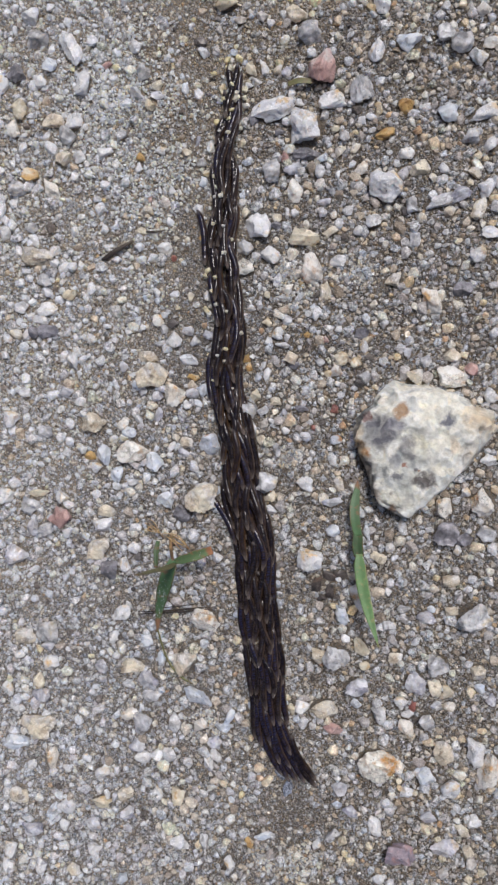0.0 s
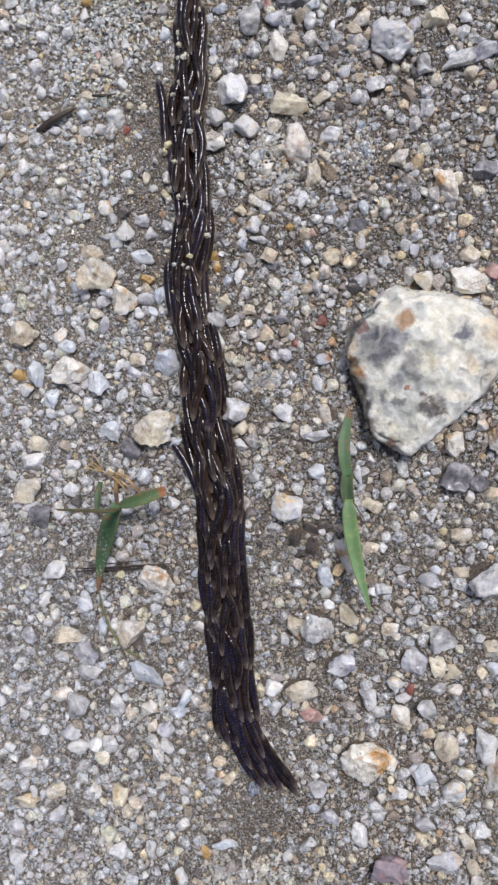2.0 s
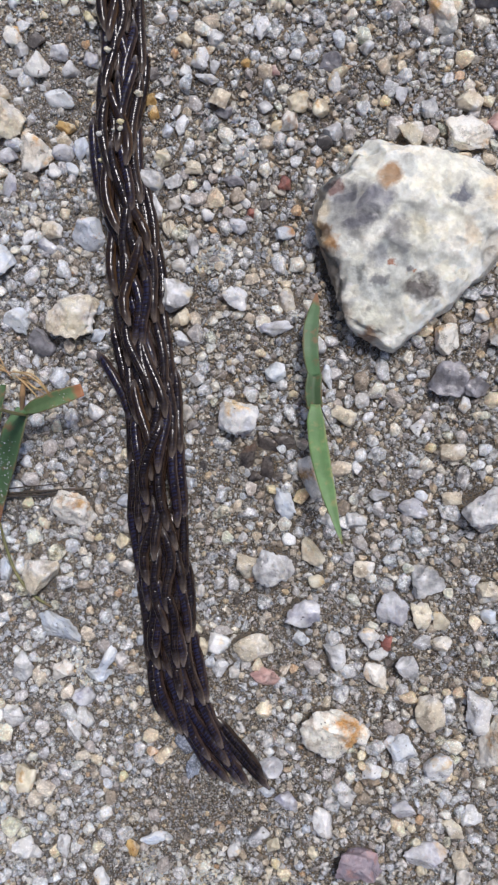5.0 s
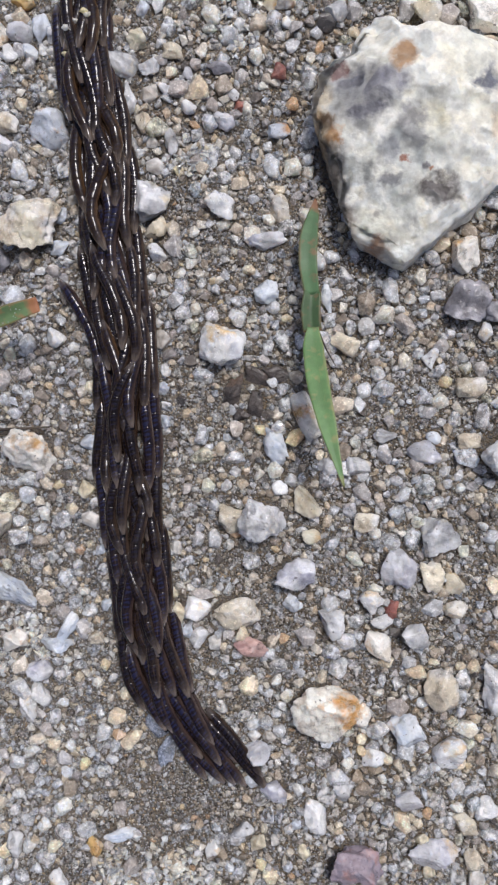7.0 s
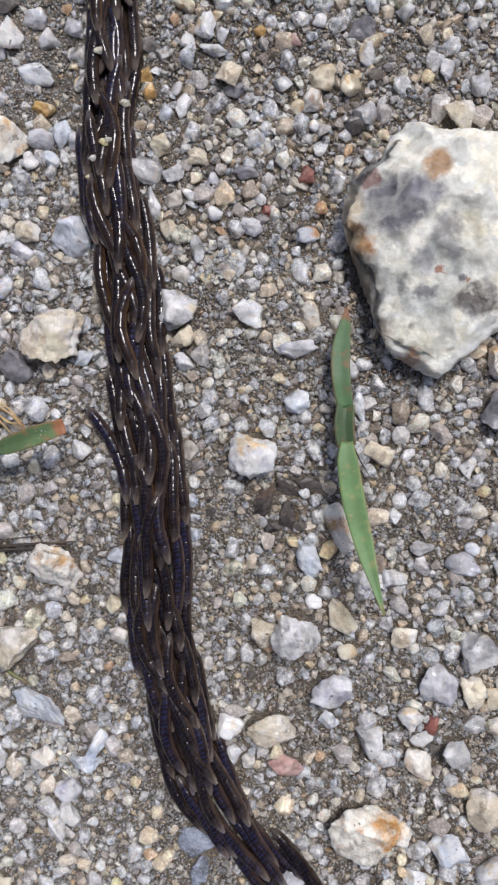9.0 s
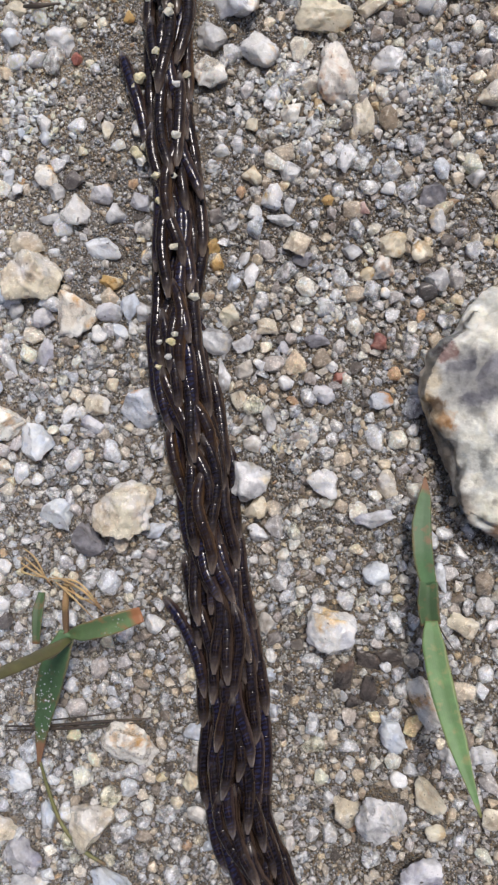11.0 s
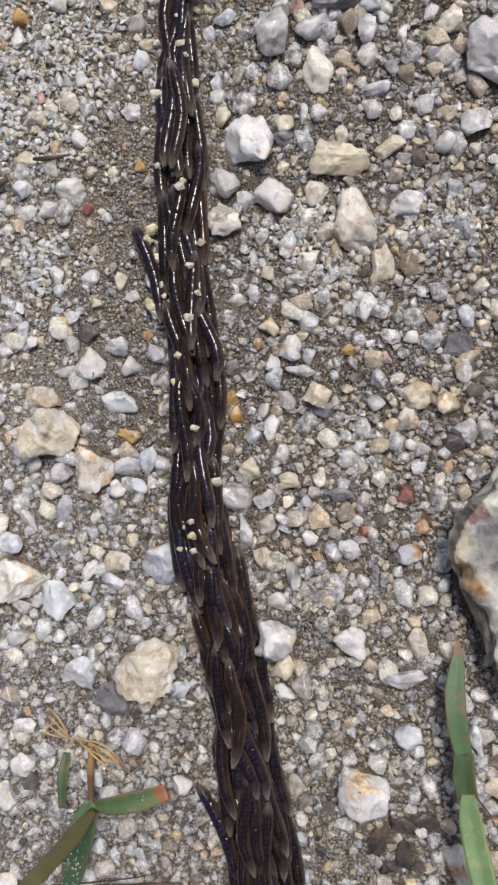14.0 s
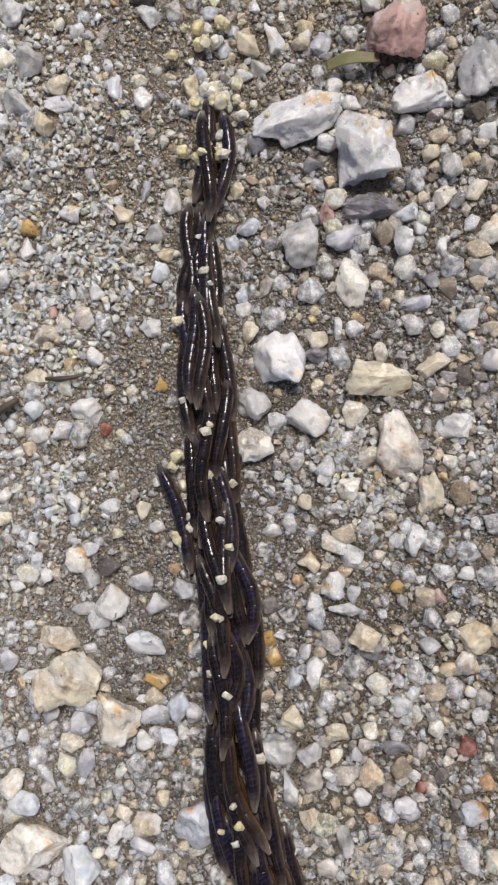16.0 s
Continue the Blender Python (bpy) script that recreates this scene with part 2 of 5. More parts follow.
def pick_grain():
    """Grains that are objects of their own: one tone to an object, half of them glassy."""
    m, nt, b = material("coarse_grain", 0.25)
    own = nt.nodes.new("ShaderNodeObjectInfo").outputs["Random"]
    co = nt.nodes.new("ShaderNodeTexCoord").outputs["Object"]
    c = ramp(nt, own, [(0, (0.34, 0.32, 0.31)), (0.05, (0.66, 0.63, 0.58)), (0.20, (0.78, 0.76, 0.72)), (0.40, (0.76, 0.82, 0.92)),
                       (0.56, (0.95, 0.935, 0.90)), (0.82, (0.92, 0.82, 0.62)), (0.985, (0.58, 0.42, 0.30))], True)
    c = mix(nt, c, ramp(nt, noise_of(nt, co, 1.4, 4), [(0.3, (0.80, 0.78, 0.75)), (0.7, (1.12, 1.11, 1.10))]), 1.0, "MULTIPLY")
    glassy = calc(nt, "GREATER_THAN", calc(nt, "FRACT", calc(nt, "MULTIPLY", own, 23.0)), 0.55)
    milk = ramp(nt, noise_of(nt, co, 1.0, 3), [(0.40, (1.0,) * 3), (0.62, (0.2,) * 3)])
    nt.links.new(calc(nt, "MULTIPLY", calc(nt, "ADD", calc(nt, "MULTIPLY", glassy, 0.50), 0.42), milk), b.inputs["Transmission Weight"])
    nt.links.new(mix(nt, c, (0.93, 0.92, 0.90), calc(nt, "MULTIPLY", glassy, 0.75)), b.inputs["Base Color"])
    bump(nt, b, noise_of(nt, co, 9.0, 4), 0.35, 0.0001)
    see_into(b, 1.0, 0.5)
    b.inputs["IOR"].default_value = 1.45
    return m


COARSE = pick_grain()


def clear_grain():
    m, nt, b = material("clear_yellowish_grain", 0.12)
    own = nt.nodes.new("ShaderNodeObjectInfo").outputs["Random"]
    nt.links.new(ramp(nt, own, [(0, (0.97, 0.94, 0.86)), (0.5, (0.97, 0.83, 0.48)), (1, (0.97, 0.94, 0.88))]), b.inputs["Base Color"])
    co = nt.nodes.new("ShaderNodeTexCoord").outputs["Object"]
    nt.links.new(ramp(nt, noise_of(nt, co, 1500, 3), [(0.40, (0.45,) * 3), (0.58, (0.05,) * 3)]), b.inputs["Transmission Weight"])
    b.inputs["IOR"].default_value = 1.5
    see_into(b, 0.6, 0.4)
    return m


CLEAR_GRAIN = clear_grain()


def big_stone_material():
    m, nt, b = material("milky_quartz_with_smoky_patches", 0.5)
    co = nt.nodes.new("ShaderNodeTexCoord").outputs["Object"]
    warp = node(nt, "ShaderNodeTexNoise", Scale=420.0, Detail=5.0, Roughness=0.65)
    nt.links.new(co, warp.inputs["Vector"])
    w0 = nt.nodes.new("ShaderNodeVectorMath")
    w0.operation = "MULTIPLY_ADD"
    nt.links.new(warp.outputs["Color"], w0.inputs[0])
    w0.inputs[1].default_value = (0.0034,) * 3
    nt.links.new(co, w0.inputs[2])
    w1 = nt.nodes.new("ShaderNodeVectorMath")
    w1.operation = "SUBTRACT"
    nt.links.new(w0.outputs[0], w1.inputs[0])
    w1.inputs[1].default_value = (0.0017,) * 3
    p = w1.outputs[0]
    cells = nt.nodes.new("ShaderNodeTexVoronoi")
    cells.feature = "SMOOTH_F1"
    cells.inputs["Scale"].default_value, cells.inputs["Smoothness"].default_value = 900.0, 0.6
    soft = node(nt, "ShaderNodeTexNoise", Scale=800.0, Detail=3.0)
    nt.links.new(co, soft.inputs["Vector"])
    w2 = nt.nodes.new("ShaderNodeVectorMath")
    w2.operation = "MULTIPLY_ADD"
    nt.links.new(soft.outputs["Color"], w2.inputs[0])
    w2.inputs[1].default_value = (0.0022,) * 3
    nt.links.new(co, w2.inputs[2])
    nt.links.new(w2.outputs[0], cells.inputs["Vector"])
    cs = nt.nodes.new("ShaderNodeSeparateColor")
    nt.links.new(cells.outputs["Color"], cs.inputs[0])
    base = ramp(nt, noise_of(nt, co, 260, 6, 0.62), [(0.30, (0.60, 0.60, 0.56)), (0.44, (0.82, 0.81, 0.71)), (0.62, (0.94, 0.93, 0.85))])
    crystal = ramp(nt, cs.outputs[0], [(0.22, (0.62, 0.65, 0.64)), (0.40, (0.78, 0.80, 0.775)), (0.54, (0.92, 0.90, 0.82)), (0.80, (0.87, 0.83, 0.68))])
    base = mix(nt, base, crystal, ramp(nt, noise_of(nt, co, 190, 3), [(0.38, (0.12, 0.12, 0.12)), (0.58, (0.55, 0.55, 0.55))]))

    grainy = ramp(nt, cs.outputs[1], [(0.10, (0.62,) * 3), (0.55, (1, 1, 1))])

    def patch(c, x, y, r, colour, amount=1.0, squash=1.0):
        d = nt.nodes.new("ShaderNodeVectorMath")
        d.operation = "SUBTRACT"
        nt.links.new(p, d.inputs[0])
        d.inputs[1].default_value = (x * MM, y * MM, 0)
        s = nt.nodes.new("ShaderNodeVectorMath")
        s.operation = "MULTIPLY"
        nt.links.new(d.outputs[0], s.inputs[0])
        s.inputs[1].default_value = (1, squash, 0)
        ln = nt.nodes.new("ShaderNodeVectorMath")
        ln.operation = "LENGTH"
        nt.links.new(s.outputs[0], ln.inputs[0])
        mask = ramp(nt, calc(nt, "DIVIDE", ln.outputs["Value"], r * MM), [(0.50, (1, 1, 1)), (0.98, (0, 0, 0))])
        return mix(nt, c, colour, calc(nt, "MULTIPLY", calc(nt, "MULTIPLY", mask, amount), grainy))

    c = base
    c = patch(c, -0.2, -0.2, 1.9, (0.80, 0.74, 0.50), 0.5)
    c = patch(c, -3.2, -6.6, 2.0, (0.92, 0.89, 0.72), 0.6)
    c = patch(c, -2.0, -4.6, 2.0, (0.66, 0.69, 0.66), 0.5)
    c = patch(c, 2.6, 4.6, 3.0, (0.93, 0.90, 0.74), 0.5)
    c = patch(c, -1.0, -1.4, 2.6, (0.56, 0.59, 0.58), 0.6, 1.2)
    c = patch(c, -4.7, 1.8, 2.7, (0.15, 0.15, 0.18), 0.92)
    c = patch(c, -2.9, 2.8, 1.5, (0.28, 0.28, 0.32), 0.9)
    c = patch(c, -1.6, 0.3, 1.2, (0.20, 0.20, 0.215), 0.8)
    c = patch(c, -2.85, -1.9, 0.95, (0.42, 0.43, 0.44), 0.9)
    c = patch(c, -3.7, -3.0, 0.85, (0.30, 0.31, 0.29), 0.85)
    c = patch(c, -2.3, -3.7, 0.8, (0.24, 0.24, 0.25), 0.85)
    c = patch(c, -1.1, -1.0, 0.9, (0.36, 0.36, 0.36), 0.8)
    c = patch(c, -1.7, -2.4, 0.42, (0.30, 0.11, 0.05), 0.9)
    c = patch(c, 0.3, -2.9, 0.36, (0.55, 0.24, 0.10), 0.8)
    c = patch(c, -0.2, -2.5, 0.45, (0.12, 0.11, 0.13), 0.85)
    c = patch(c, 0.6, -4.4, 1.75, (0.10, 0.085, 0.08), 0.92, 1.5)
    c = patch(c, 3.6, 3.1, 1.1, (0.12, 0.13, 0.18), 0.9)
    c = patch(c, -2.2, 4.6, 1.3, (0.38, 0.20, 0.06), 0.85)
    c = patch(c, -6.3, 3.5, 0.7, (0.20, 0.07, 0.06), 0.8)
    c = patch(c, -7.9, 2.6, 1.5, (0.62, 0.50, 0.32), 0.7, 0.8)
    c = patch(c, -7.9, -0.6, 1.9, (0.56, 0.38, 0.16), 0.85, 0.8)
    c = patch(c, -6.6, -7.2, 2.4, (0.33, 0.25, 0.16), 0.8, 0.7)
    c = patch(c, -7.0, 0.3, 0.8, (0.16, 0.09, 0.04), 0.85)
    c = patch(c, -6.5, -0.7, 0.8, (0.66, 0.32, 0.07), 0.85)
    c = patch(c, -7.3, -2.9, 2.2, (0.13, 0.095, 0.065), 0.85, 0.6)
    c = patch(c, -6.9, -6.0, 2.2, (0.20, 0.165, 0.13), 0.8, 0.6)
    c = patch(c, 7.6, 3.3, 2.6, (0.62, 0.44, 0.21), 0.6)
    c = patch(c, 4.2, 0.0, 0.9, (0.60, 0.44, 0.26), 0.5, 0.7)
    c = patch(c, -3.4, -8.2, 0.9, (0.40, 0.20, 0.08), 0.8)
    c = patch(c, 6.6, -1.6, 2.0, (0.52, 0.47, 0.39), 0.7)
    fl = ramp(nt, noise_of(nt, co, 900, 4), [(0.66, (0, 0, 0)), (0.74, (1, 1, 1))])
    c = mix(nt, c, (0.28, 0.25, 0.22), calc(nt, "MULTIPLY", fl, 0.55))
    fine = noise_of(nt, co, 2600, 5, 0.65)
    c = mix(nt, c, ramp(nt, noise_of(nt, co, 1250, 4, 0.6), [(0.36, (0.74, 0.74, 0.73)), (0.60, (1.04, 1.04, 1.03))]), 1.0, "MULTIPLY")
    nt.links.new(c, b.inputs["Base Color"])
    rough = calc(nt, "ADD", calc(nt, "MULTIPLY", fine, 0.10), noise_of(nt, co, 420, 3))
    bump(nt, b, calc(nt, "ADD", rough, calc(nt, "MULTIPLY", cells.outputs["Distance"], 0.8)), 0.6, 0.0005)
    see_into(b, 0.9, 1.2)
    nt.links.new(ramp(nt, cs.outputs[0], [(0.22, (0.15,) * 3), (0.42, (0.0,) * 3)]), b.inputs["Transmission Weight"])
    nt.links.new(ramp(nt, noise_of(nt, co, 1500, 4), [(0.35, (0.42,) * 3), (0.65, (0.75,) * 3)]), b.inputs["Roughness"])
    return m


def larva_material(name, back, flank, sheen_band=(0.022, 0.022, 0.046), rough=0.10):
    """Glossy skin: dark gut along the back, amber flanks, pale glassy front end and grey rear."""
    m, nt, b = material(name, rough, 0.5)
    uv = nt.nodes.new("ShaderNodeUVMap").outputs[0]
    sep = nt.nodes.new("ShaderNodeSeparateXYZ")
    nt.links.new(uv, sep.inputs[0])
    co = nt.nodes.new("ShaderNodeTexCoord").outputs["Object"]
    around, along = sep.outputs[0], sep.outputs[1]
    wob = calc(nt, "ADD", around, calc(nt, "MULTIPLY", calc(nt, "SUBTRACT", noise_of(nt, co, 2200, 3), 0.5), 0.16))
    streak_at = nt.nodes.new("ShaderNodeVectorMath")
    streak_at.operation = "MULTIPLY"
    nt.links.new(uv, streak_at.inputs[0])
    streak_at.inputs[1].default_value = (26, 5, 1)
    streak = noise_of(nt, streak_at.outputs[0], 1.0, 3)
    c = ramp(nt, wob, [(0.29, flank), (0.40, back), (0.60, back), (0.71, flank)])
    c = mix(nt, c, (0.10, 0.066, 0.042), ramp(nt, streak, [(0.52, (0, 0, 0)), (0.76, (0.55, 0.55, 0.55))]))
    # the skin's own cross bands, with a blue sheen put into their colour
    bands = nt.nodes.new("ShaderNodeMath")
    bands.operation = "SINE"
    nt.links.new(calc(nt, "MULTIPLY", calc(nt, "ADD", along, calc(nt, "MULTIPLY", noise_of(nt, co, 700, 2), 0.22)), 120.0), bands.inputs[0])
    core = ramp(nt, wob, [(0.38, (0, 0, 0)), (0.45, (1, 1, 1)), (0.55, (1, 1, 1)), (0.62, (0, 0, 0))])
    c = mix(nt, c, sheen_band, calc(nt, "MULTIPLY", calc(nt, "MULTIPLY", calc(nt, "GREATER_THAN", bands.outputs[0], 0.2), core), 0.34))
    c = mix(nt, c, (0.008, 0.006, 0.008), ramp(nt, streak, [(0.30, (0.8, 0.8, 0.8)), (0.45, (0, 0, 0))]))
    c = mix(nt, (0.30, 0.24, 0.195), c, ramp(nt, calc(nt, "ADD", along, calc(nt, "MULTIPLY", calc(nt, "SUBTRACT", streak, 0.5), 0.16)), [(0.0, (0.12, 0.12, 0.12)), (0.035, (0.50, 0.50, 0.50)), (0.09, (0.88, 0.88, 0.88)), (0.20, (1, 1, 1))]))
    c = mix(nt, c, (0.20, 0.17, 0.15), ramp(nt, along, [(0.90, (0, 0, 0)), (1.0, (0.6, 0.6, 0.6))]))
    nt.links.new(c, b.inputs["Base Color"])
    side = ramp(nt, wob, [(0.24, (0.3,) * 3), (0.34, (0, 0, 0)), (0.66, (0, 0, 0)), (0.76, (0.3,) * 3)])
    ends = ramp(nt, along, [(0.0, (0.5,) * 3), (0.10, (0, 0, 0)), (0.93, (0, 0, 0)), (1.0, (0.5,) * 3)])
    nt.links.new(calc(nt, "MAXIMUM", side, ends), b.inputs["Transmission Weight"])
    b.inputs["IOR"].default_value = 1.36
    bump(nt, b, noise_of(nt, co, 1300, 3), 0.20, 0.0001)
    return m


LARVA_SKINS = [
    larva_material("black_larva_skin", (0.007, 0.005, 0.005), (0.040, 0.023, 0.014), rough=0.09),
    larva_material("violet_brown_larva_skin", (0.010, 0.007, 0.010), (0.075, 0.048, 0.040), (0.030, 0.040, 0.125), 0.15),
    larva_material("amber_larva_skin", (0.018, 0.011, 0.008), (0.105, 0.058, 0.026), rough=0.12),
    larva_material("grey_brown_larva_skin", (0.010, 0.007, 0.007), (0.085, 0.056, 0.040), rough=0.17),
]
HEAD_SHELL, _, hb = material("black_head_shell", 0.12, 0.6)
hb.inputs["Base Color"].default_value = (0.006, 0.005, 0.005, 1)


def leaf_material(name, main, tip, tip_at=0.8, dew=0.0):
    m, nt, b = material(name, 0.5, 0.35)
    co = nt.nodes.new("ShaderNodeTexCoord").outputs["Object"]
    sep = nt.nodes.new("ShaderNodeSeparateXYZ")
    nt.links.new(nt.nodes.new("ShaderNodeUVMap").outputs[0], sep.inputs[0])
    vein = nt.nodes.new("ShaderNodeMath")
    vein.operation = "SINE"
    nt.links.new(calc(nt, "MULTIPLY", sep.outputs[0], 75.0), vein.inputs[0])
    c = mix(nt, main, tuple(v * 0.90 for v in main), calc(nt, "MULTIPLY", calc(nt, "ADD", vein.outputs[0], 1.0), 0.18))
    c = mix(nt, c, tuple(min(1, v * 1.6) for v in main), ramp(nt, noise_of(nt, co, 500, 4), [(0.45, (0, 0, 0)), (0.75, (0.8, 0.8, 0.8))]))
    c = mix(nt, c, tip, ramp(nt, noise_of(nt, co, 1100, 3), [(0.55, (0, 0, 0)), (0.68, (0.75, 0.75, 0.75))]))
    rim = ramp(nt, calc(nt, "ADD", sep.outputs[0], calc(nt, "MULTIPLY", calc(nt, "SUBTRACT", noise_of(nt, co, 700, 3), 0.5), 0.3)), [(0.02, (0.45,) * 3), (0.12, (0, 0, 0)), (0.92, (0, 0, 0)), (1.0, (0.4,) * 3)])
    c = mix(nt, c, tip, rim)
    edge = calc(nt, "ADD", sep.outputs[1], calc(nt, "MULTIPLY", calc(nt, "SUBTRACT", noise_of(nt, co, 900, 4), 0.5), 0.28))
    c = mix(nt, c, tip, ramp(nt, edge, [(tip_at, (0, 0, 0)), (min(1.0, tip_at + 0.08), (1, 1, 1))]))
    nt.links.new(c, b.inputs["Base Color"])
    bump(nt, b, calc(nt, "ADD", calc(nt, "MULTIPLY", vein.outputs[0], 0.05), noise_of(nt, co, 2500, 3)), 0.25, 0.00004)
    b.inputs["Subsurface Weight"].default_value = 0.15
    b.inputs["Subsurface Radius"].default_value = (0.0003, 0.0006, 0.0002)
    return m


LEAF = leaf_material("fresh_green_blade", (0.125, 0.225, 0.085), (0.30, 0.28, 0.12), 0.95)
LEAF_WORN = leaf_material("worn_green_blade", (0.085, 0.155, 0.070), (0.24, 0.135, 0.075), 0.80)
LEAF_BROWN = leaf_material("green_blade_with_rusty_end", (0.115, 0.180, 0.080), (0.33, 0.15, 0.07), 0.84)
LEAF_OLIVE = leaf_material("olive_dry_blade", (0.165, 0.165, 0.070), (0.19, 0.14, 0.08), 0.9)
LEAF_SHEATH = leaf_material("dark_green_sheath", (0.060, 0.105, 0.045), (0.20, 0.12, 0.06), 0.9)
STRAW = leaf_material("dry_straw", (0.50, 0.36, 0.18), (0.34, 0.21, 0.10), 0.8)
FIBRE_PALE = leaf_material("fibrous_root", (0.26, 0.17, 0.085), (0.14, 0.09, 0.05), 0.6)
FIBRE = leaf_material("dark_plant_fibre", (0.055, 0.045, 0.035), (0.10, 0.08, 0.06), 0.8)
DEW, _, db = material("dew", 0.03)
db.inputs["Base Color"].default_value = (0.92, 0.95, 0.97, 1)
db.inputs["Transmission Weight"].default_value = 0.55
db.inputs["IOR"].default_value = 1.33


# ---- shapes ----
def link_mesh(name, verts, faces, mat, parent=None, smooth=True, uvs=None):
    me = bpy.data.meshes.new(name)
    me.from_pydata([tuple(v) for v in verts], [], [tuple(f) for f in faces])
    me.materials.append(mat)
    if smooth:
        me.polygons.foreach_set("use_smooth", [True] * len(me.polygons))
    if uvs is not None:
        layer = me.uv_layers.new(name="UVMap")
        idx = np.empty(len(me.loops), dtype=np.int32)
        me.loops.foreach_get("vertex_index", idx)
        layer.data.foreach_set("uv", np.asarray(uvs, dtype=np.float32)[idx].ravel())
    me.update()
    ob = new(name, me)
    ob.parent = parent
    return ob


def ball(level):
    bm = bmesh.new()
    bmesh.ops.create_icosphere(bm, subdivisions=level, radius=1.0)
    v = np.array([x.co[:] for x in bm.verts])
    f = [[x.index for x in face.verts] for face in bm.faces]
    bm.free()
    return v, np.array(f)


BALLS = {n: ball(n) for n in (2, 3, 4, 5, 6)}


def wave_noise(p, rng, size, count=10):
    """Smooth random relief at the places p: a sum of waves about one size long."""
    out = np.zeros(len(p))
    for _ in range(count):
        k = rng.normal(size=3)
        k *= 2 * np.pi / (np.linalg.norm(k) * size * rng.uniform(0.7, 1.5))
        out += np.sin(p @ k + rng.uniform(0, 6.28))
    return out / math.sqrt(count)


def broken(level, rng, cuts, relief, deep=0.56):
    """A unit ball knocked flat by a number of random planes, with a little relief: the shape of a broken, worn stone."""
    v, f = BALLS[level]
    v = v.copy()
    for _ in range(cuts):
        n = rng.normal(size=3)
        n /= np.linalg.norm(n)
        d = rng.uniform(deep, deep + 0.3)
        v -= np.maximum(0, v @ n - d)[:, None] * n * rng.uniform(0.97, 1.0)
    if relief:
        out = v / np.linalg.norm(v, axis=1)[:, None]
        v += out * (relief * wave_noise(v, rng, 0.9) + 0.5 * relief * wave_noise(v, rng, 0.35) + (0.3 * relief * wave_noise(v, rng, 0.14) if level > 3 else 0))[:, None]
    half = (v.max(0) - v.min(0)) / 2
    return (v - (v.max(0) + v.min(0)) / 2) / half, f


def shard(rng, count):
    """A small angular crystal: the hull of some random places on a ball."""
    bm = bmesh.new()
    p = rng.normal(size=(count, 3))
    p *= (rng.uniform(0.85, 1.0, count) / np.linalg.norm(p, axis=1))[:, None]
    for q in p:
        bm.verts.new(q)
    bmesh.ops.convex_hull(bm, input=bm.verts)
    for x in [x for x in bm.verts if not x.link_faces]:
        bm.verts.remove(x)
    bmesh.ops.triangulate(bm, faces=bm.faces)
    bm.verts.index_update()
    v = np.array([x.co[:] for x in bm.verts])
    f = np.array([[x.index for x in face.verts] for face in bm.faces])
    bm.free()
    half = (v.max(0) - v.min(0)) / 2
    return (v - (v.max(0) + v.min(0)) / 2) / half, f


def worn_shard(rng, count):
    """A crystal of a few broad faces with blunted edges."""
    p = []
    while len(p) < count:
        q = rng.normal(size=3)
        q /= np.linalg.norm(q)
        if all(q @ o < math.cos(0.62) for o in p):
            p.append(q)
    bm = bmesh.new()
    for q in p:
        bm.verts.new(q * rng.uniform(0.78, 1.05))
    bmesh.ops.convex_hull(bm, input=bm.verts)
    for x in [x for x in bm.verts if not x.link_faces]:
        bm.verts.remove(x)
    bmesh.ops.dissolve_limit(bm, angle_limit=radians(16), verts=bm.verts, edges=bm.edges)
    bmesh.ops.bevel(bm, geom=list(bm.edges), offset=0.07, segments=1, profile=0.5, affect="EDGES", clamp_overlap=True)
    bmesh.ops.triangulate(bm, faces=bm.faces)
    bm.verts.index_update()
    v = np.array([x.co[:] for x in bm.verts])
    f = np.array([[x.index for x in face.verts] for face in bm.faces])
    bm.free()
    half = (v.max(0) - v.min(0)) / 2
    return (v - (v.max(0) + v.min(0)) / 2) / half, f


def lattice(x, y, size, seed):
    """Smooth value noise in the plane, -1 to 1."""
    gx, gy = x / size, y / size
    ix, iy = np.floor(gx).astype(np.int64), np.floor(gy).astype(np.int64)
    fx, fy = gx - ix, gy - iy
    fx, fy = fx * fx * (3 - 2 * fx), fy * fy * (3 - 2 * fy)

    def h(a, b):
        n = (a * 374761393 + b * 668265263 + seed * 982451653) & 0xFFFFFFFF
        n = ((n ^ (n >> 13)) * 1274126177) & 0xFFFFFFFF
        return ((n ^ (n >> 16)) & 0xFFFF) / 32767.5 - 1

    return (h(ix, iy) * (1 - fx) + h(ix + 1, iy) * fx) * (1 - fy) + (h(ix, iy + 1) * (1 - fx) + h(ix + 1, iy + 1) * fx) * fy


# way of the column over the ground, from the tail's start to beyond its head, mm
WAY = [(-1.0, 72), (-1.2, 64), (-1.4, 58), (-1.8, 51), (-2.3, 45), (-3.0, 38), (-3.5, 32), (-3.5, 26.5), (-3.1, 22), (-2.7, 16), (-2.6, 10), (-2.4, 5), (-1.8, 0),
       (-0.9, -6), (0.1, -10.5), (0.7, -16), (1.5, -22), (1.8, -28), (2.7, -32.5), (4.1, -37), (6.2, -41.3), (8.4, -44.7), (11.4, -48.0), (16, -51.5), (24, -55), (36, -59), (52, -63), (60, -65)]


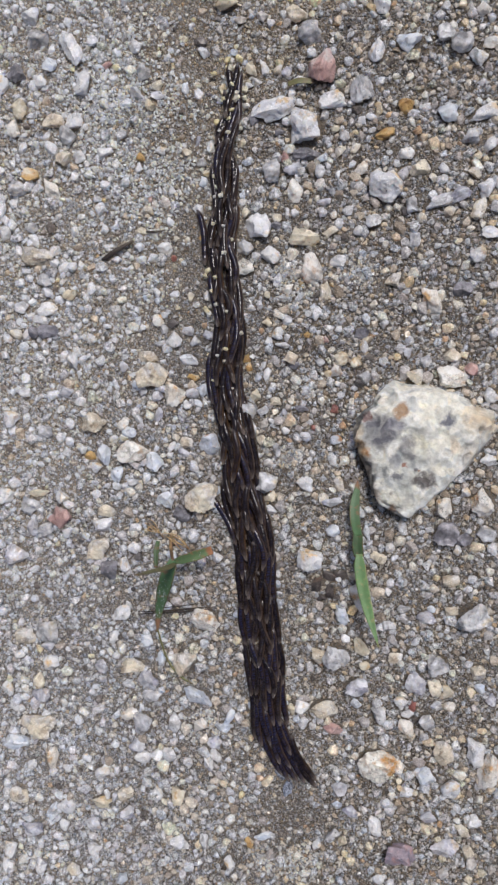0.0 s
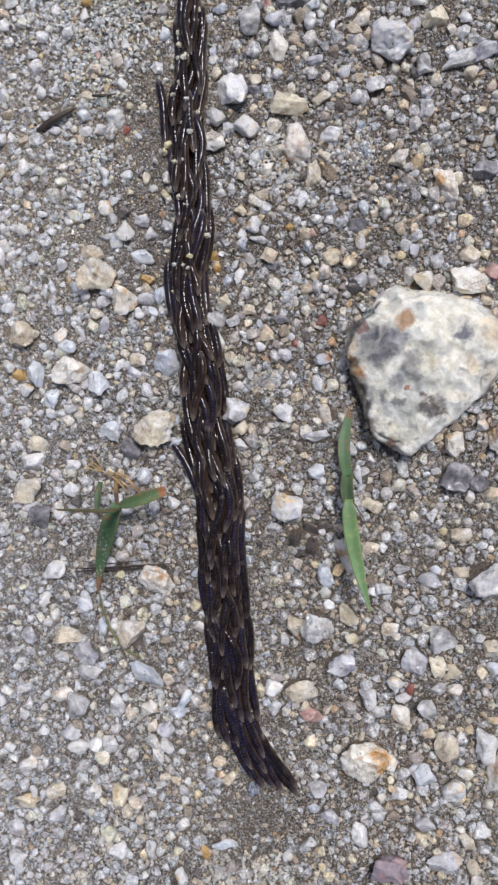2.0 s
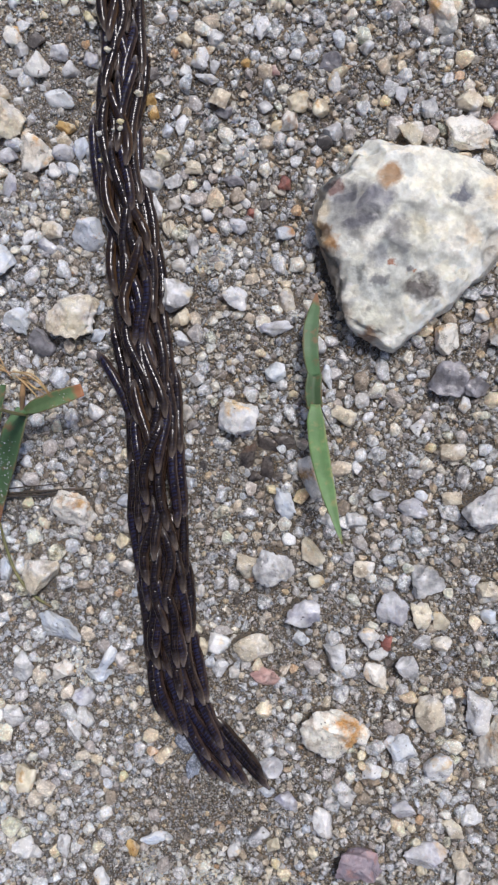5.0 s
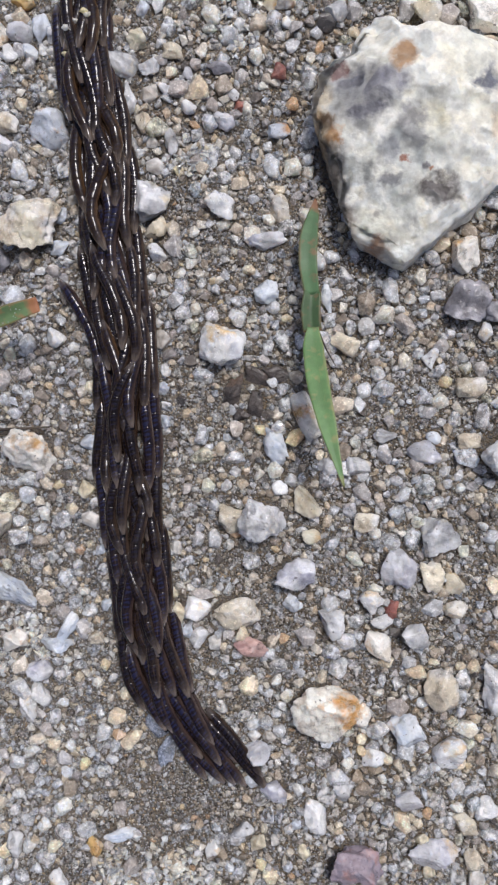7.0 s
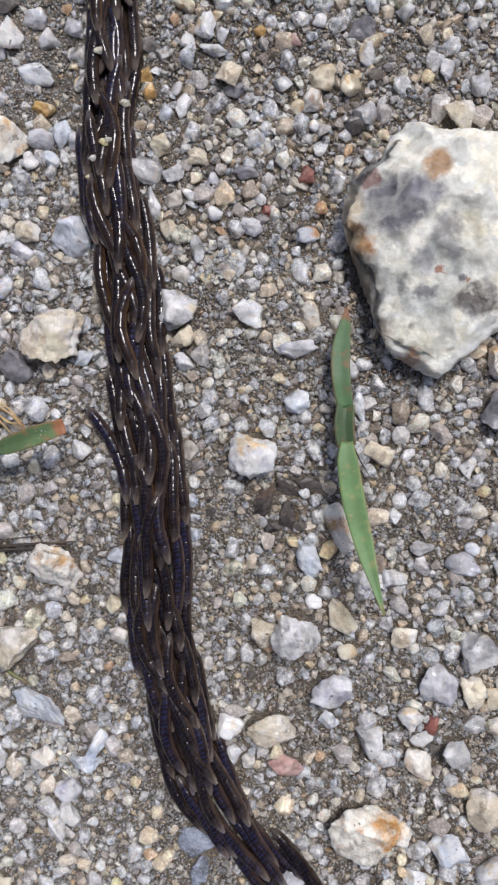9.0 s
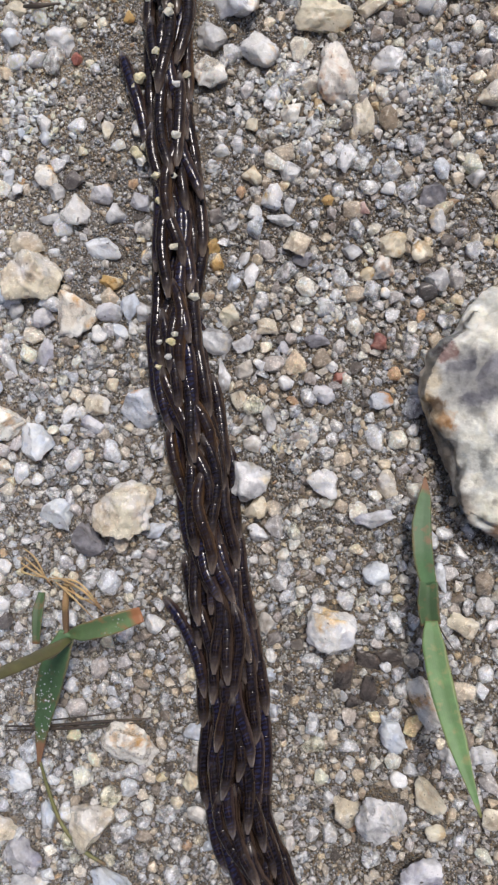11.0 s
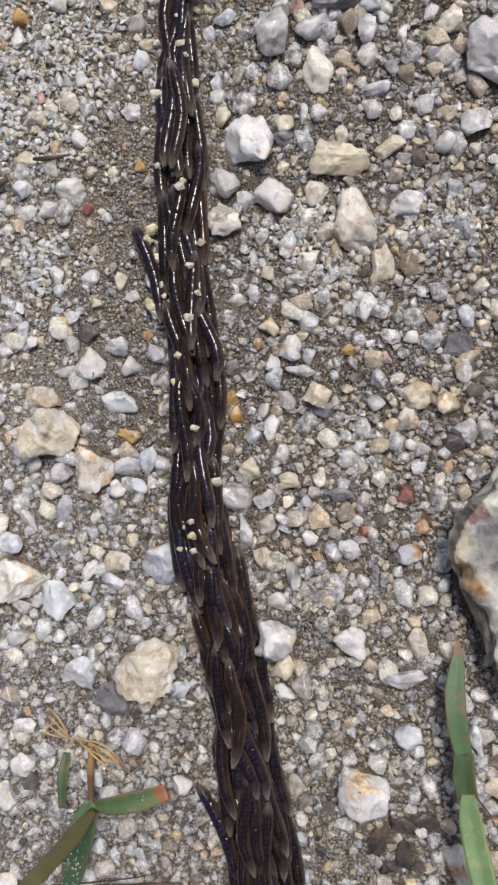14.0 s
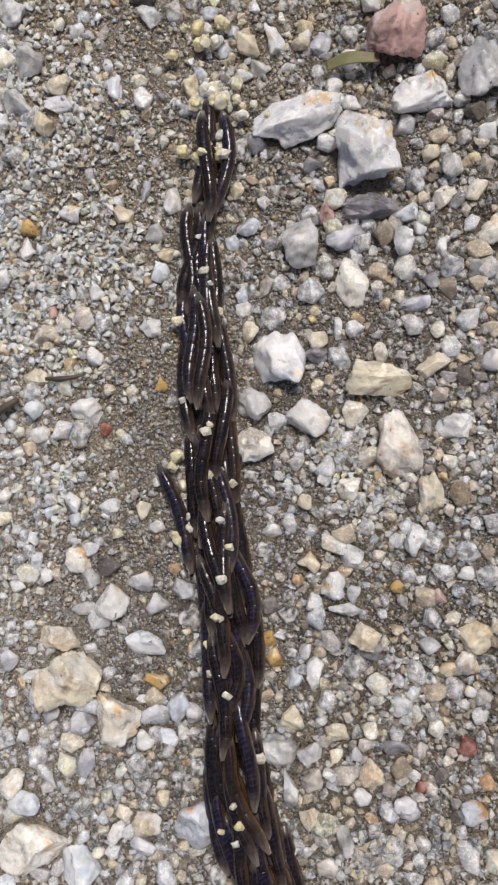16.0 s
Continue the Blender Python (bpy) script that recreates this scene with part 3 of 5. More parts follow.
def smooth_way():
    pts = [np.array(p, float) for p in WAY]
    out = []
    for i in range(1, len(pts) - 2):
        a, b, c, d = pts[i - 1 : i + 3]
        for u in np.linspace(0, 1, 20, endpoint=False):
            out.append(0.5 * (2 * b + (c - a) * u + (2 * a - 5 * b + 4 * c - d) * u**2 + (3 * b - a - 3 * c + d) * u**3))
    out = np.array(out)
    s = np.r_[0, np.cumsum(np.hypot(*np.diff(out, axis=0).T))]
    return s, out


WAY_S, WAY_P = smooth_way()


def way(s):
    """Place and heading of the column's middle at s mm along it."""
    s = np.asarray(s, float)
    p = np.stack([np.interp(s, WAY_S, WAY_P[:, k]) for k in (0, 1)], -1)
    q = np.stack([np.interp(s + 0.6, WAY_S, WAY_P[:, k]) for k in (0, 1)], -1) - np.stack([np.interp(s - 0.6, WAY_S, WAY_P[:, k]) for k in (0, 1)], -1)
    return p, q / np.linalg.norm(q, axis=-1, keepdims=True)


def ground_z(x, y):
    """Height of the sand in mm."""
    x, y = np.asarray(x, float), np.asarray(y, float)
    near = np.exp(-((np.hypot(x, y) / 110) ** 4))
    return (0.55 * lattice(x, y, 15, 1) + 0.28 * lattice(x, y, 5, 2)) * near + 0.10 * lattice(x, y, 1.3, 3) * near


# ---- ground: one sheet to the horizon, fine where it is seen ----
def build_ground():
    def axis(lo, hi, step):
        far = np.array([2, 6, 20, 60, 200, 800, 4000, 20000, 100000, 400000], float)
        return np.r_[lo - far[::-1], np.arange(lo, hi + 1e-6, step), hi + far]

    xs, ys = axis(-44, 44, 0.36), axis(-72, 70, 0.36)
    gx, gy = np.meshgrid(xs, ys)
    gz = ground_z(gx, gy) + (0.07 * lattice(gx, gy, 0.5, 5)) * (np.abs(gx) < 60) * (np.abs(gy) < 90)
    verts = np.stack([gx, gy, gz], -1).reshape(-1, 3) * MM
    nx, ny = len(xs), len(ys)
    i = (np.arange(ny - 1)[:, None] * nx + np.arange(nx - 1)[None]).ravel()
    faces = np.stack([i, i + 1, i + nx + 1, i + nx], -1)
    me = bpy.data.meshes.new("ground")
    me.vertices.add(len(verts))
    me.vertices.foreach_set("co", verts.ravel())
    me.loops.add(faces.size)
    me.loops.foreach_set("vertex_index", faces.ravel().astype(np.int32))
    me.polygons.add(len(faces))
    me.polygons.foreach_set("loop_start", np.arange(0, faces.size, 4, dtype=np.int32))
    me.update(calc_edges=True)
    me.polygons.foreach_set("use_smooth", [True] * len(faces))
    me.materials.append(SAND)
    return tagged(new("ground", me), "grey-tan packed coarse sand under loose gravel, darkened as gap shade", "ground", kind="structure")


ground = build_ground()
TAKEN = []  # plan of the pebbles: x, y, half sizes, turn


def pebble(x, y, w, h, turn, kind):
    rng = np.random.default_rng(int((x + 99) * 131 + (y + 99) * 7919))
    mat, words = STONE_KINDS[kind]
    small = min(w, h)
    dark_flake = kind == "black"
    v, f = broken(3 if max(w, h) < 1.6 else 4 if max(w, h) < 3.6 else 5, rng, 18 if dark_flake else int(rng.integers(8, 14)), 0.07, 0.26 if dark_flake else 0.44)
    tall = small * rng.uniform(0.70, 0.92)
    if kind in ("blueflat", "black"):
        tall = small * 0.32
    v = v * (w / 2, h / 2, tall / 2)
    lean = Euler((rng.uniform(-0.15, 0.15), rng.uniform(-0.15, 0.15), 0)).to_matrix()
    v = v @ np.array(lean).T
    size, what = ("large", "stone") if max(w, h) > 3 else ("small", "grit") if max(w, h) < 1.75 else ("middling", "pebble")
    ob = link_mesh(what, v * MM, f, mat)
    ob.matrix_world = pose(x * MM, y * MM, (float(ground_z(x, y)) + tall * 0.22) * MM, 0, 0, turn)
    tagged(ob, f"{size} {words} {what} half sunk in sand", what, f"{what} on the sand")
    TAKEN.append((x, y, w / 2, h / 2, radians(turn)))
    return ob


def big_stone():
    rng = np.random.default_rng(4)
    v, f = BALLS[6]
    v = v * 13.0
    cx, cy = 21.8, 0.0
    # sides: way outward in degrees, distance at mid height, lean; then the top
    sides = [(142, 7.9, -8), (158, 8.0, -9), (84, 7.3, 20), (63, 7.3, 30), (-17, 8.0, 20), (-36, 6.6, 10), (-48, 6.2, 6), (-115, 8.8, 4), (-157, 7.2, -10)]
    planes = []
    for a, d, lean in sides:
        a, lean = radians(a), radians(lean)
        n = np.array([math.cos(a) * math.cos(lean), math.sin(a) * math.cos(lean), math.sin(lean)])
        planes.append((n, d * math.cos(lean) + 1.6 * math.sin(lean)))
    for n, d in (((0.0, 0.01, 1.0), 4.0), ((0.35, 0.30, 0.9), 6.2), ((-0.42, 0.1, 0.9), 5.6), ((0, 0, -1), 3.0)):
        n = np.array(n) / np.linalg.norm(n)
        planes.append((n, d))
    for _ in range(16):
        a, tip = rng.uniform(0, 6.28), radians(rng.uniform(8, 34))
        n = np.array([math.cos(a) * math.sin(tip), math.sin(a) * math.sin(tip), math.cos(tip)])
        planes.append((n, 3.95 * math.cos(tip) + 7.2 * math.sin(tip) - rng.uniform(0.3, 1.3)))
    for _ in range(14):
        for n, d in planes:
            v = v - np.maximum(0, v @ n - d)[:, None] * n
    # chips knocked off the top, then grown-together crystals on part of it
    for _ in range(110):
        c = v[int(rng.integers(len(v)))]
        if c[2] < 1.5 or math.hypot(c[0], c[1]) > 6.5:
            continue
        n = np.array((0, 0, 1.0)) + rng.normal(size=3) * (0.30, 0.30, 0)
        n /= np.linalg.norm(n)
        reach = rng.uniform(0.7, 2.2)
        near = np.clip(2.2 - 1.6 * np.linalg.norm(v - c, axis=1) / reach, 0, 1)
        v = v - (np.maximum(0, (v - c) @ n + rng.uniform(0.02, 0.20)) * near)[:, None] * n
    # broken, notched rim
    for _ in range(90):
        c = v[int(rng.integers(len(v)))]
        if c[2] < 0.5 or math.hypot(c[0], c[1]) < 6.0 or c[1] < -4.5:
            continue
        n = np.array((c[0], c[1], rng.uniform(-1, 5.0))) + rng.normal(size=3) * (3.0, 3.0, 0)
        n /= np.linalg.norm(n)
        reach = rng.uniform(0.6, 1.5)
        near = np.clip(2.0 - 1.6 * np.linalg.norm(v - c, axis=1) / reach, 0, 1)
        v = v - (np.maximum(0, (v - c) @ n + rng.uniform(0.05, 0.30)) * near)[:, None] * n
    out = v / np.linalg.norm(v, axis=1)[:, None]
    seeds = v[rng.choice(len(v), 420, replace=False)]
    lump = np.full(len(v), 9.0)
    for q in seeds:
        lump = np.minimum(lump, np.linalg.norm(v - q, axis=1) / 0.85)
    grown = np.clip(0.55 - ((v[:, 0] + 2.5) / 6) ** 2 - ((v[:, 1] + 2.0) / 6) ** 2, 0.0, 0.5)
    v = v + out * (grown * 0.6 * np.clip(1 - lump**2, -0.3, 1))[:, None]
    v = v + out * (0.12 * wave_noise(v, rng, 4.0, 14) + 0.08 * wave_noise(v, rng, 1.6, 16) + 0.05 * wave_noise(v, rng, 0.7, 18) + 0.03 * wave_noise(v, rng, 0.4, 18))[:, None]
    ob = link_mesh("stone", v * MM, f, big_stone_material())
    ob.matrix_world = pose(cx * MM, cy * MM, 0.2 * MM)
    tagged(ob, "big angular milky quartz stone with smoky and rusty patches", "stone")
    TAKEN.append((cx - 0.8, cy, 7.2, 7.0, 0))
    TAKEN.append((cx - 1.2, -6.4, 3.0, 2.4, 0))


big_stone()

# ---- pebbles, from the tail end of the column to its head ----
pebble(3.1, 43.9, 6.0, 3.3, 15, "white")
pebble(7.3, 41.0, 5.2, 4.8, 57, "white")
pebble(5.5, 45.7, 1.1, 1.1, -3, "white")
pebble(7.5, 37.9, 4.1, 1.7, -3, "dark")
pebble(9.6, 48.6, 4.1, 4.0, 67, "pink")
pebble(10.8, 44.8, 3.9, 2.7, 2, "white")
pebble(14.7, 45.5, 3.7, 3.3, 77, "clear")
pebble(1.9, 49.6, 2.2, 1.4, 87, "white")
pebble(0.2, 49.3, 1.5, 1.5, -3, "yellow")
pebble(3.6, 49.1, 1.4, 1.4, -3, "tan")
pebble(4.9, 48.7, 1.3, 1.4, -3, "lilac")
pebble(-0.1, 47.3, 1.2, 0.9, -3, "white")
pebble(6.6, 44.6, 1.3, 1.0, -3, "white")
pebble(4.6, 37.9, 1.8, 1.4, 87, "pink")
pebble(2.9, 36.0, 3.2, 2.5, 77, "clear")
pebble(5.7, 36.2, 2.5, 1.7, 17, "lilac")
pebble(5.9, 33.3, 3.3, 2.2, 97, "warm")
pebble(9.2, 35.5, 1.8, 1.4, 67, "clear")
pebble(14.5, 35.9, 1.9, 2.0, -3, "warm")
pebble(14.6, 41.8, 1.2, 1.2, -3, "white")
pebble(11.2, 40.9, 1.2, 1.1, -3, "yellow")
pebble(1.2, 28.9, 3.4, 3.3, -3, "white")
pebble(7.3, 27.2, 4.1, 2.3, -6, "yellow")
pebble(10.6, 27.8, 2.2, 1.3, 19, "tan")
pebble(2.8, 25.0, 2.9, 2.5, -3, "white")
pebble(8.2, 23.1, 4.3, 2.9, 92, "rust")
pebble(11.5, 24.1, 2.4, 1.8, -23, "white")
pebble(-0.7, 23.4, 2.8, 2.2, -23, "warm")
pebble(-0.5, 26.1, 2.2, 2.2, -3, "clear")
pebble(9.7, 31.7, 2.1, 1.1, 9, "lilac")
pebble(11.5, 35.0, 1.3, 0.7, 87, "white")
pebble(10.8, 33.0, 1.0, 1.0, -3, "clear")
pebble(9.6, 37.4, 1.5, 1.4, 57, "blue")
pebble(11.8, 38.1, 1.8, 1.2, 57, "tan")
pebble(13.6, 33.6, 1.1, 1.3, -3, "clear")
pebble(14.2, 27.9, 1.5, 1.5, -3, "white")
pebble(4.9, 30.5, 1.6, 0.6, 87, "white")
pebble(3.7, 29.8, 1.4, 1.2, 57, "tan")
pebble(-0.6, 30.7, 1.4, 1.1, 87, "tan")
pebble(3.5, 29.0, 1.6, 1.2, -3, "dark")
pebble(9.0, 46.4, 0.9, 0.9, -3, "tan")
pebble(10.3, 36.3, 0.8, 1.0, -3, "clear")
pebble(13.8, 38.4, 1.7, 1.0, 57, "tan")
pebble(0.5, 42.7, 1.4, 1.4, -3, "dark")
pebble(4.0, 41.0, 1.4, 1.1, -3, "dark")
pebble(-12.4, 47.7, 1.6, 1.6, -3, "tan")
pebble(-13.3, 45.2, 2.0, 1.6, 97, "yellow")
pebble(-8.6, 47.3, 1.8, 1.1, 77, "blue")
pebble(-14.3, 49.7, 2.1, 2.2, -3, "clear")
pebble(-15.0, 46.7, 2.5, 1.7, -23, "clear")
pebble(-12.0, 39.3, 1.6, 1.4, -3, "white")
pebble(-8.5, 38.9, 1.4, 1.2, -3, "tan")
pebble(-7.0, 40.4, 1.4, 0.7, 77, "lilac")
pebble(-14.7, 38.5, 1.3, 1.2, -3, "orange")
pebble(-6.5, 37.6, 1.3, 1.4, -3, "clear")
pebble(-6.3, 35.0, 1.3, 1.4, -3, "blue")
pebble(-7.0, 31.4, 1.6, 1.3, -23, "white")
pebble(-14.2, 31.5, 2.1, 1.5, 7, "tan")
pebble(-10.8, 29.8, 1.5, 1.1, 117, "white")
pebble(-14.9, 28.7, 1.8, 1.3, -13, "yellow")
pebble(-15.1, 26.6, 1.5, 1.5, -3, "blue")
pebble(-11.6, 26.2, 2.2, 2.0, -3, "white")
pebble(-9.1, 48.8, 1.1, 0.8, 87, "blue")
pebble(-12.4, 46.4, 1.9, 1.2, -3, "lilac")
pebble(-12.2, 34.2, 1.2, 0.5, 97, "white")
pebble(-10.5, 34.0, 1.1, 1.1, -3, "white")
pebble(-13.6, 33.0, 1.0, 0.6, 87, "pink")
pebble(-15.4, 53.0, 2.0, 1.6, -3, "white")
pebble(-6.1, 51.8, 1.7, 1.5, -3, "clear")
pebble(-10.0, 27.6, 0.9, 0.9, -3, "tan")
pebble(-6.5, 27.7, 0.9, 1.0, -3, "orange")
pebble(-15.1, 37.2, 1.6, 1.0, 97, "white")
pebble(-10.4, 25.0, 0.8, 0.9, -3, "red")
pebble(-12.5, 16.7, 1.7, 1.7, -3, "warm")
pebble(-11.8, 15.5, 1.4, 1.4, -3, "clear")
pebble(-10.3, 14.1, 2.2, 2.3, -3, "white")
pebble(-8.3, 15.1, 1.7, 1.5, 37, "lilac")
pebble(-5.6, 14.6, 1.7, 1.2, -23, "lilac")
pebble(-8.0, 19.7, 1.0, 1.3, -3, "tan")
pebble(-12.7, 20.4, 1.5, 1.0, 87, "white")
pebble(-14.3, 19.8, 0.8, 1.0, -3, "blue")
pebble(-14.0, 11.8, 3.2, 1.7, -11, "tan")
pebble(-13.3, 9.3, 4.4, 3.8, 2, "tan")
pebble(-10.2, 6.6, 3.4, 3.4, -3, "warm")
pebble(-7.7, 8.9, 1.8, 1.0, -13, "orange")
pebble(-8.2, 11.3, 2.8, 1.7, -18, "blue")
pebble(-7.8, 6.8, 1.9, 1.5, -3, "lilac")
pebble(-8.5, 5.3, 1.2, 1.3, -3, "white")
pebble(-7.0, 5.4, 1.2, 1.3, -3, "blue")
pebble(-12.6, 6.5, 1.7, 1.6, -3, "lilac")
pebble(-16.1, -1.0, 4.7, 3.2, 7, "warm")
pebble(-13.1, -2.4, 2.8, 2.6, -28, "blue")
pebble(-17.4, 2.7, 1.9, 1.9, -3, "warm")
pebble(-16.5, 1.5, 2.1, 1.7, -3, "blue")
pebble(-15.2, 3.3, 2.3, 1.0, 117, "white")
pebble(-5.4, 6.8, 1.3, 1.5, -3, "lilac")
pebble(-5.4, 0.0, 3.0, 3.0, -3, "bluerust")
pebble(-8.6, 0.2, 1.9, 1.6, -3, "tan")
pebble(-12.5, 4.0, 2.1, 1.4, 77, "lilac")
pebble(-15.4, 16.6, 1.5, 0.8, 77, "blue")
pebble(-14.8, 15.8, 1.1, 1.1, 27, "white")
pebble(-16.7, 15.1, 1.2, 1.0, -3, "white")
pebble(-15.7, 8.1, 1.3, 1.0, 87, "blue")
pebble(-17.3, 10.4, 1.3, 1.5, -3, "lilac")
pebble(-12.1, 13.6, 1.9, 0.9, -3, "clear")
pebble(-15.7, 9.5, 1.8, 0.7, 2, "white")
pebble(-10.6, -0.4, 1.8, 1.1, 77, "white")
pebble(-8.6, 7.8, 0.8, 0.7, -3, "white")
pebble(-12.6, 19.3, 1.0, 1.0, -3, "blue")
pebble(-14.6, 7.0, 1.1, 1.4, -3, "clear")
pebble(-8.9, -1.2, 1.8, 1.2, -23, "lilac")
pebble(-5.2, 10.9, 1.4, 0.7, 77, "white")
pebble(-5.7, 19.8, 1.5, 1.1, 87, "white")
pebble(0.9, 6.4, 1.8, 1.6, 57, "yellow")
pebble(-0.2, 4.7, 2.6, 1.9, -18, "clear")
pebble(1.8, 4.5, 1.6, 1.4, 57, "clear")
pebble(3.8, 14.7, 1.8, 1.6, 77, "white")
pebble(5.0, 14.0, 1.2, 0.9, 87, "clear")
pebble(2.5, 13.6, 1.3, 1.2, 117, "white")
pebble(2.4, 16.1, 1.5, 1.4, -3, "yellow")
pebble(5.0, 16.4, 1.6, 1.5, -3, "clear")
pebble(5.6, 11.4, 2.0, 2.0, 37, "tan")
pebble(5.9, 10.4, 1.5, 1.1, -3, "dark")
pebble(7.6, 14.4, 0.9, 0.8, -3, "orange")
pebble(10.1, 13.8, 0.9, 0.9, -3, "pink")
pebble(8.9, 17.2, 2.1, 1.3, 77, "white")
pebble(10.0, 20.1, 2.6, 1.5, 92, "tan")
pebble(5.1, 20.5, 1.8, 1.6, 27, "warm")
pebble(3.6, 21.1, 1.0, 0.9, -3, "white")
pebble(2.3, 19.8, 1.0, 1.0, -3, "yellow")
pebble(2.3, 9.3, 1.8, 1.2, 57, "white")
pebble(11.5, 9.6, 2.0, 1.6, 57, "rust")
pebble(11.7, 15.1, 1.0, 0.9, -3, "white")
pebble(11.2, 4.7, 1.2, 1.2, -3, "red")
pebble(11.4, 0.6, 1.8, 1.5, -23, "bluerust")
pebble(4.8, 1.8, 1.2, 1.1, -3, "white")
pebble(1.7, 0.5, 1.6, 1.5, -3, "tan")
pebble(3.6, -0.7, 2.1, 1.1, 102, "clear")
pebble(3.0, 3.0, 1.1, 1.0, -3, "white")
pebble(7.9, 3.0, 1.1, 0.8, -33, "white")
pebble(8.5, 2.2, 0.9, 0.9, -3, "red")
pebble(0.5, 2.3, 2.6, 1.0, 92, "clear")
pebble(-0.1, 10.3, 1.3, 1.1, 87, "orange")
pebble(3.5, 5.7, 1.7, 1.2, -3, "tan")
pebble(4.6, 4.2, 1.1, 0.8, 117, "lilac")
pebble(11.6, 8.0, 0.8, 0.8, -3, "white")
pebble(9.3, 10.8, 1.5, 1.1, -3, "clear")
pebble(10.5, 9.3, 1.3, 1.0, -3, "yellow")
pebble(6.9, 4.7, 2.0, 1.0, -3, "dark")
pebble(7.4, 1.0, 1.7, 1.5, -3, "lilac")
pebble(1.8, 10.5, 1.1, 0.8, 87, "clear")
pebble(4.4, 13.1, 2.0, 0.9, -3, "clear")
pebble(12.0, 11.3, 2.0, 2.0, -3, "yellow")
pebble(-30.3, 58.5, 2.6, 2.3, -0, "white")
pebble(-24.3, 53.4, 5.0, 2.6, 105, "white")
pebble(-22.7, 48.8, 3.5, 2.2, 90, "white")
pebble(-27.5, 51.5, 2.1, 2.1, -0, "blue")
pebble(-29.0, 49.5, 2.4, 1.8, -0, "white")
pebble(-32.3, 50.7, 2.6, 2.8, -0, "dark")
pebble(-34.3, 49.3, 2.8, 2.0, 90, "white")
pebble(-31.9, 45.7, 2.8, 2.3, 100, "yellow")
pebble(-24.0, 43.7, 2.4, 2.4, -0, "white")
pebble(-27.0, 44.0, 3.4, 2.1, -0, "tan")
pebble(-32.8, 43.2, 2.5, 1.8, 90, "warm")
pebble(-25.0, 41.8, 2.6, 2.3, 120, "clear")
pebble(-25.6, 38.8, 2.4, 2.1, -0, "tan")
pebble(-23.4, 38.9, 1.8, 1.8, -0, "white")
pebble(-19.8, 39.4, 2.5, 1.4, -0, "white")
pebble(-30.2, 36.8, 2.5, 2.1, -0, "orange")
pebble(-27.4, 34.7, 3.6, 2.0, 128, "warm")
pebble(-32.4, 35.2, 2.5, 2.5, -0, "clear")
pebble(-35.0, 32.5, 4.3, 2.2, 90, "white")
pebble(-34.3, 29.1, 2.0, 2.2, -0, "white")
pebble(-30.4, 29.6, 2.0, 1.8, -0, "clear")
pebble(-29.9, 28.0, 2.0, 1.2, 110, "white")
pebble(-29.4, 25.6, 5.3, 2.6, 5, "tan")
pebble(-25.6, 24.1, 2.1, 1.6, 30, "white")
pebble(-28.6, 22.4, 2.3, 2.0, -0, "clear")
pebble(-17.0, 54.6, 1.4, 0.9, 90, "clear")
pebble(-24.8, 20.4, 2.1, 1.6, 30, "yellow")
pebble(-17.4, 41.6, 1.6, 1.6, -0, "clear")
pebble(-19.4, 51.1, 1.3, 1.1, -0, "pink")
pebble(-29.4, 55.4, 3.4, 2.6, -0, "clear")
pebble(-3.1, 58.0, 3.3, 2.1, -0, "yellow")
pebble(6.2, 55.8, 3.1, 2.2, -20, "tan")
pebble(7.9, 53.2, 3.2, 2.9, -0, "clear")
pebble(17.2, 56.2, 2.7, 2.4, 90, "white")
pebble(16.5, 50.4, 3.1, 2.3, 100, "white")
pebble(20.6, 51.2, 3.2, 2.7, 25, "blue")
pebble(20.2, 43.3, 2.1, 2.0, -0, "orange")
pebble(15.8, 42.2, 1.4, 1.1, -0, "white")
pebble(17.6, 39.9, 2.6, 1.6, 10, "orange")
pebble(25.4, 42.2, 2.6, 2.6, -0, "blue")
pebble(29.8, 41.8, 4.3, 2.1, 20, "white")
pebble(28.2, 39.1, 2.3, 2.2, -0, "clear")
pebble(29.1, 48.8, 2.5, 2.5, -0, "white")
pebble(25.1, 51.9, 2.5, 2.1, -0, "clear")
pebble(27.1, 50.7, 2.9, 2.9, -0, "clear")
pebble(30.6, 50.5, 2.0, 1.4, -0, "warm")
pebble(29.7, 54.7, 1.9, 1.8, -0, "warm")
pebble(20.3, 37.4, 2.1, 1.6, -10, "white")
pebble(22.1, 35.4, 2.8, 2.1, -0, "tan")
pebble(17.7, 33.2, 4.4, 4.4, -0, "white")
pebble(16.1, 29.0, 2.2, 2.0, 45, "white")
pebble(21.4, 26.3, 2.5, 1.6, 70, "clear")
pebble(21.0, 30.9, 2.5, 1.8, 80, "clear")
pebble(27.0, 31.9, 2.8, 1.8, 20, "lilac")
pebble(30.1, 32.5, 2.9, 2.1, 70, "white")
pebble(29.4, 29.9, 3.2, 1.9, 60, "tan")
pebble(25.7, 29.7, 1.5, 1.5, -0, "tan")
pebble(24.5, 31.1, 4.3, 1.8, 20, "clear")
pebble(23.6, 18.5, 4.1, 2.5, 125, "warm")
pebble(29.3, 24.2, 2.1, 2.1, -0, "white")
pebble(30.9, 27.0, 2.6, 1.8, -0, "white")
pebble(18.7, 21.3, 2.4, 1.6, 10, "tan")
pebble(19.9, 34.9, 1.7, 2.0, -0, "lilac")
pebble(27.4, 19.9, 2.8, 2.1, -0, "dark")
pebble(30.7, 37.9, 1.9, 1.9, -0, "white")
pebble(28.7, 34.5, 1.8, 1.5, -0, "tan")
pebble(24.9, 35.2, 1.4, 1.4, -0, "white")
pebble(-28.2, 18.5, 3.1, 2.0, 15, "white")
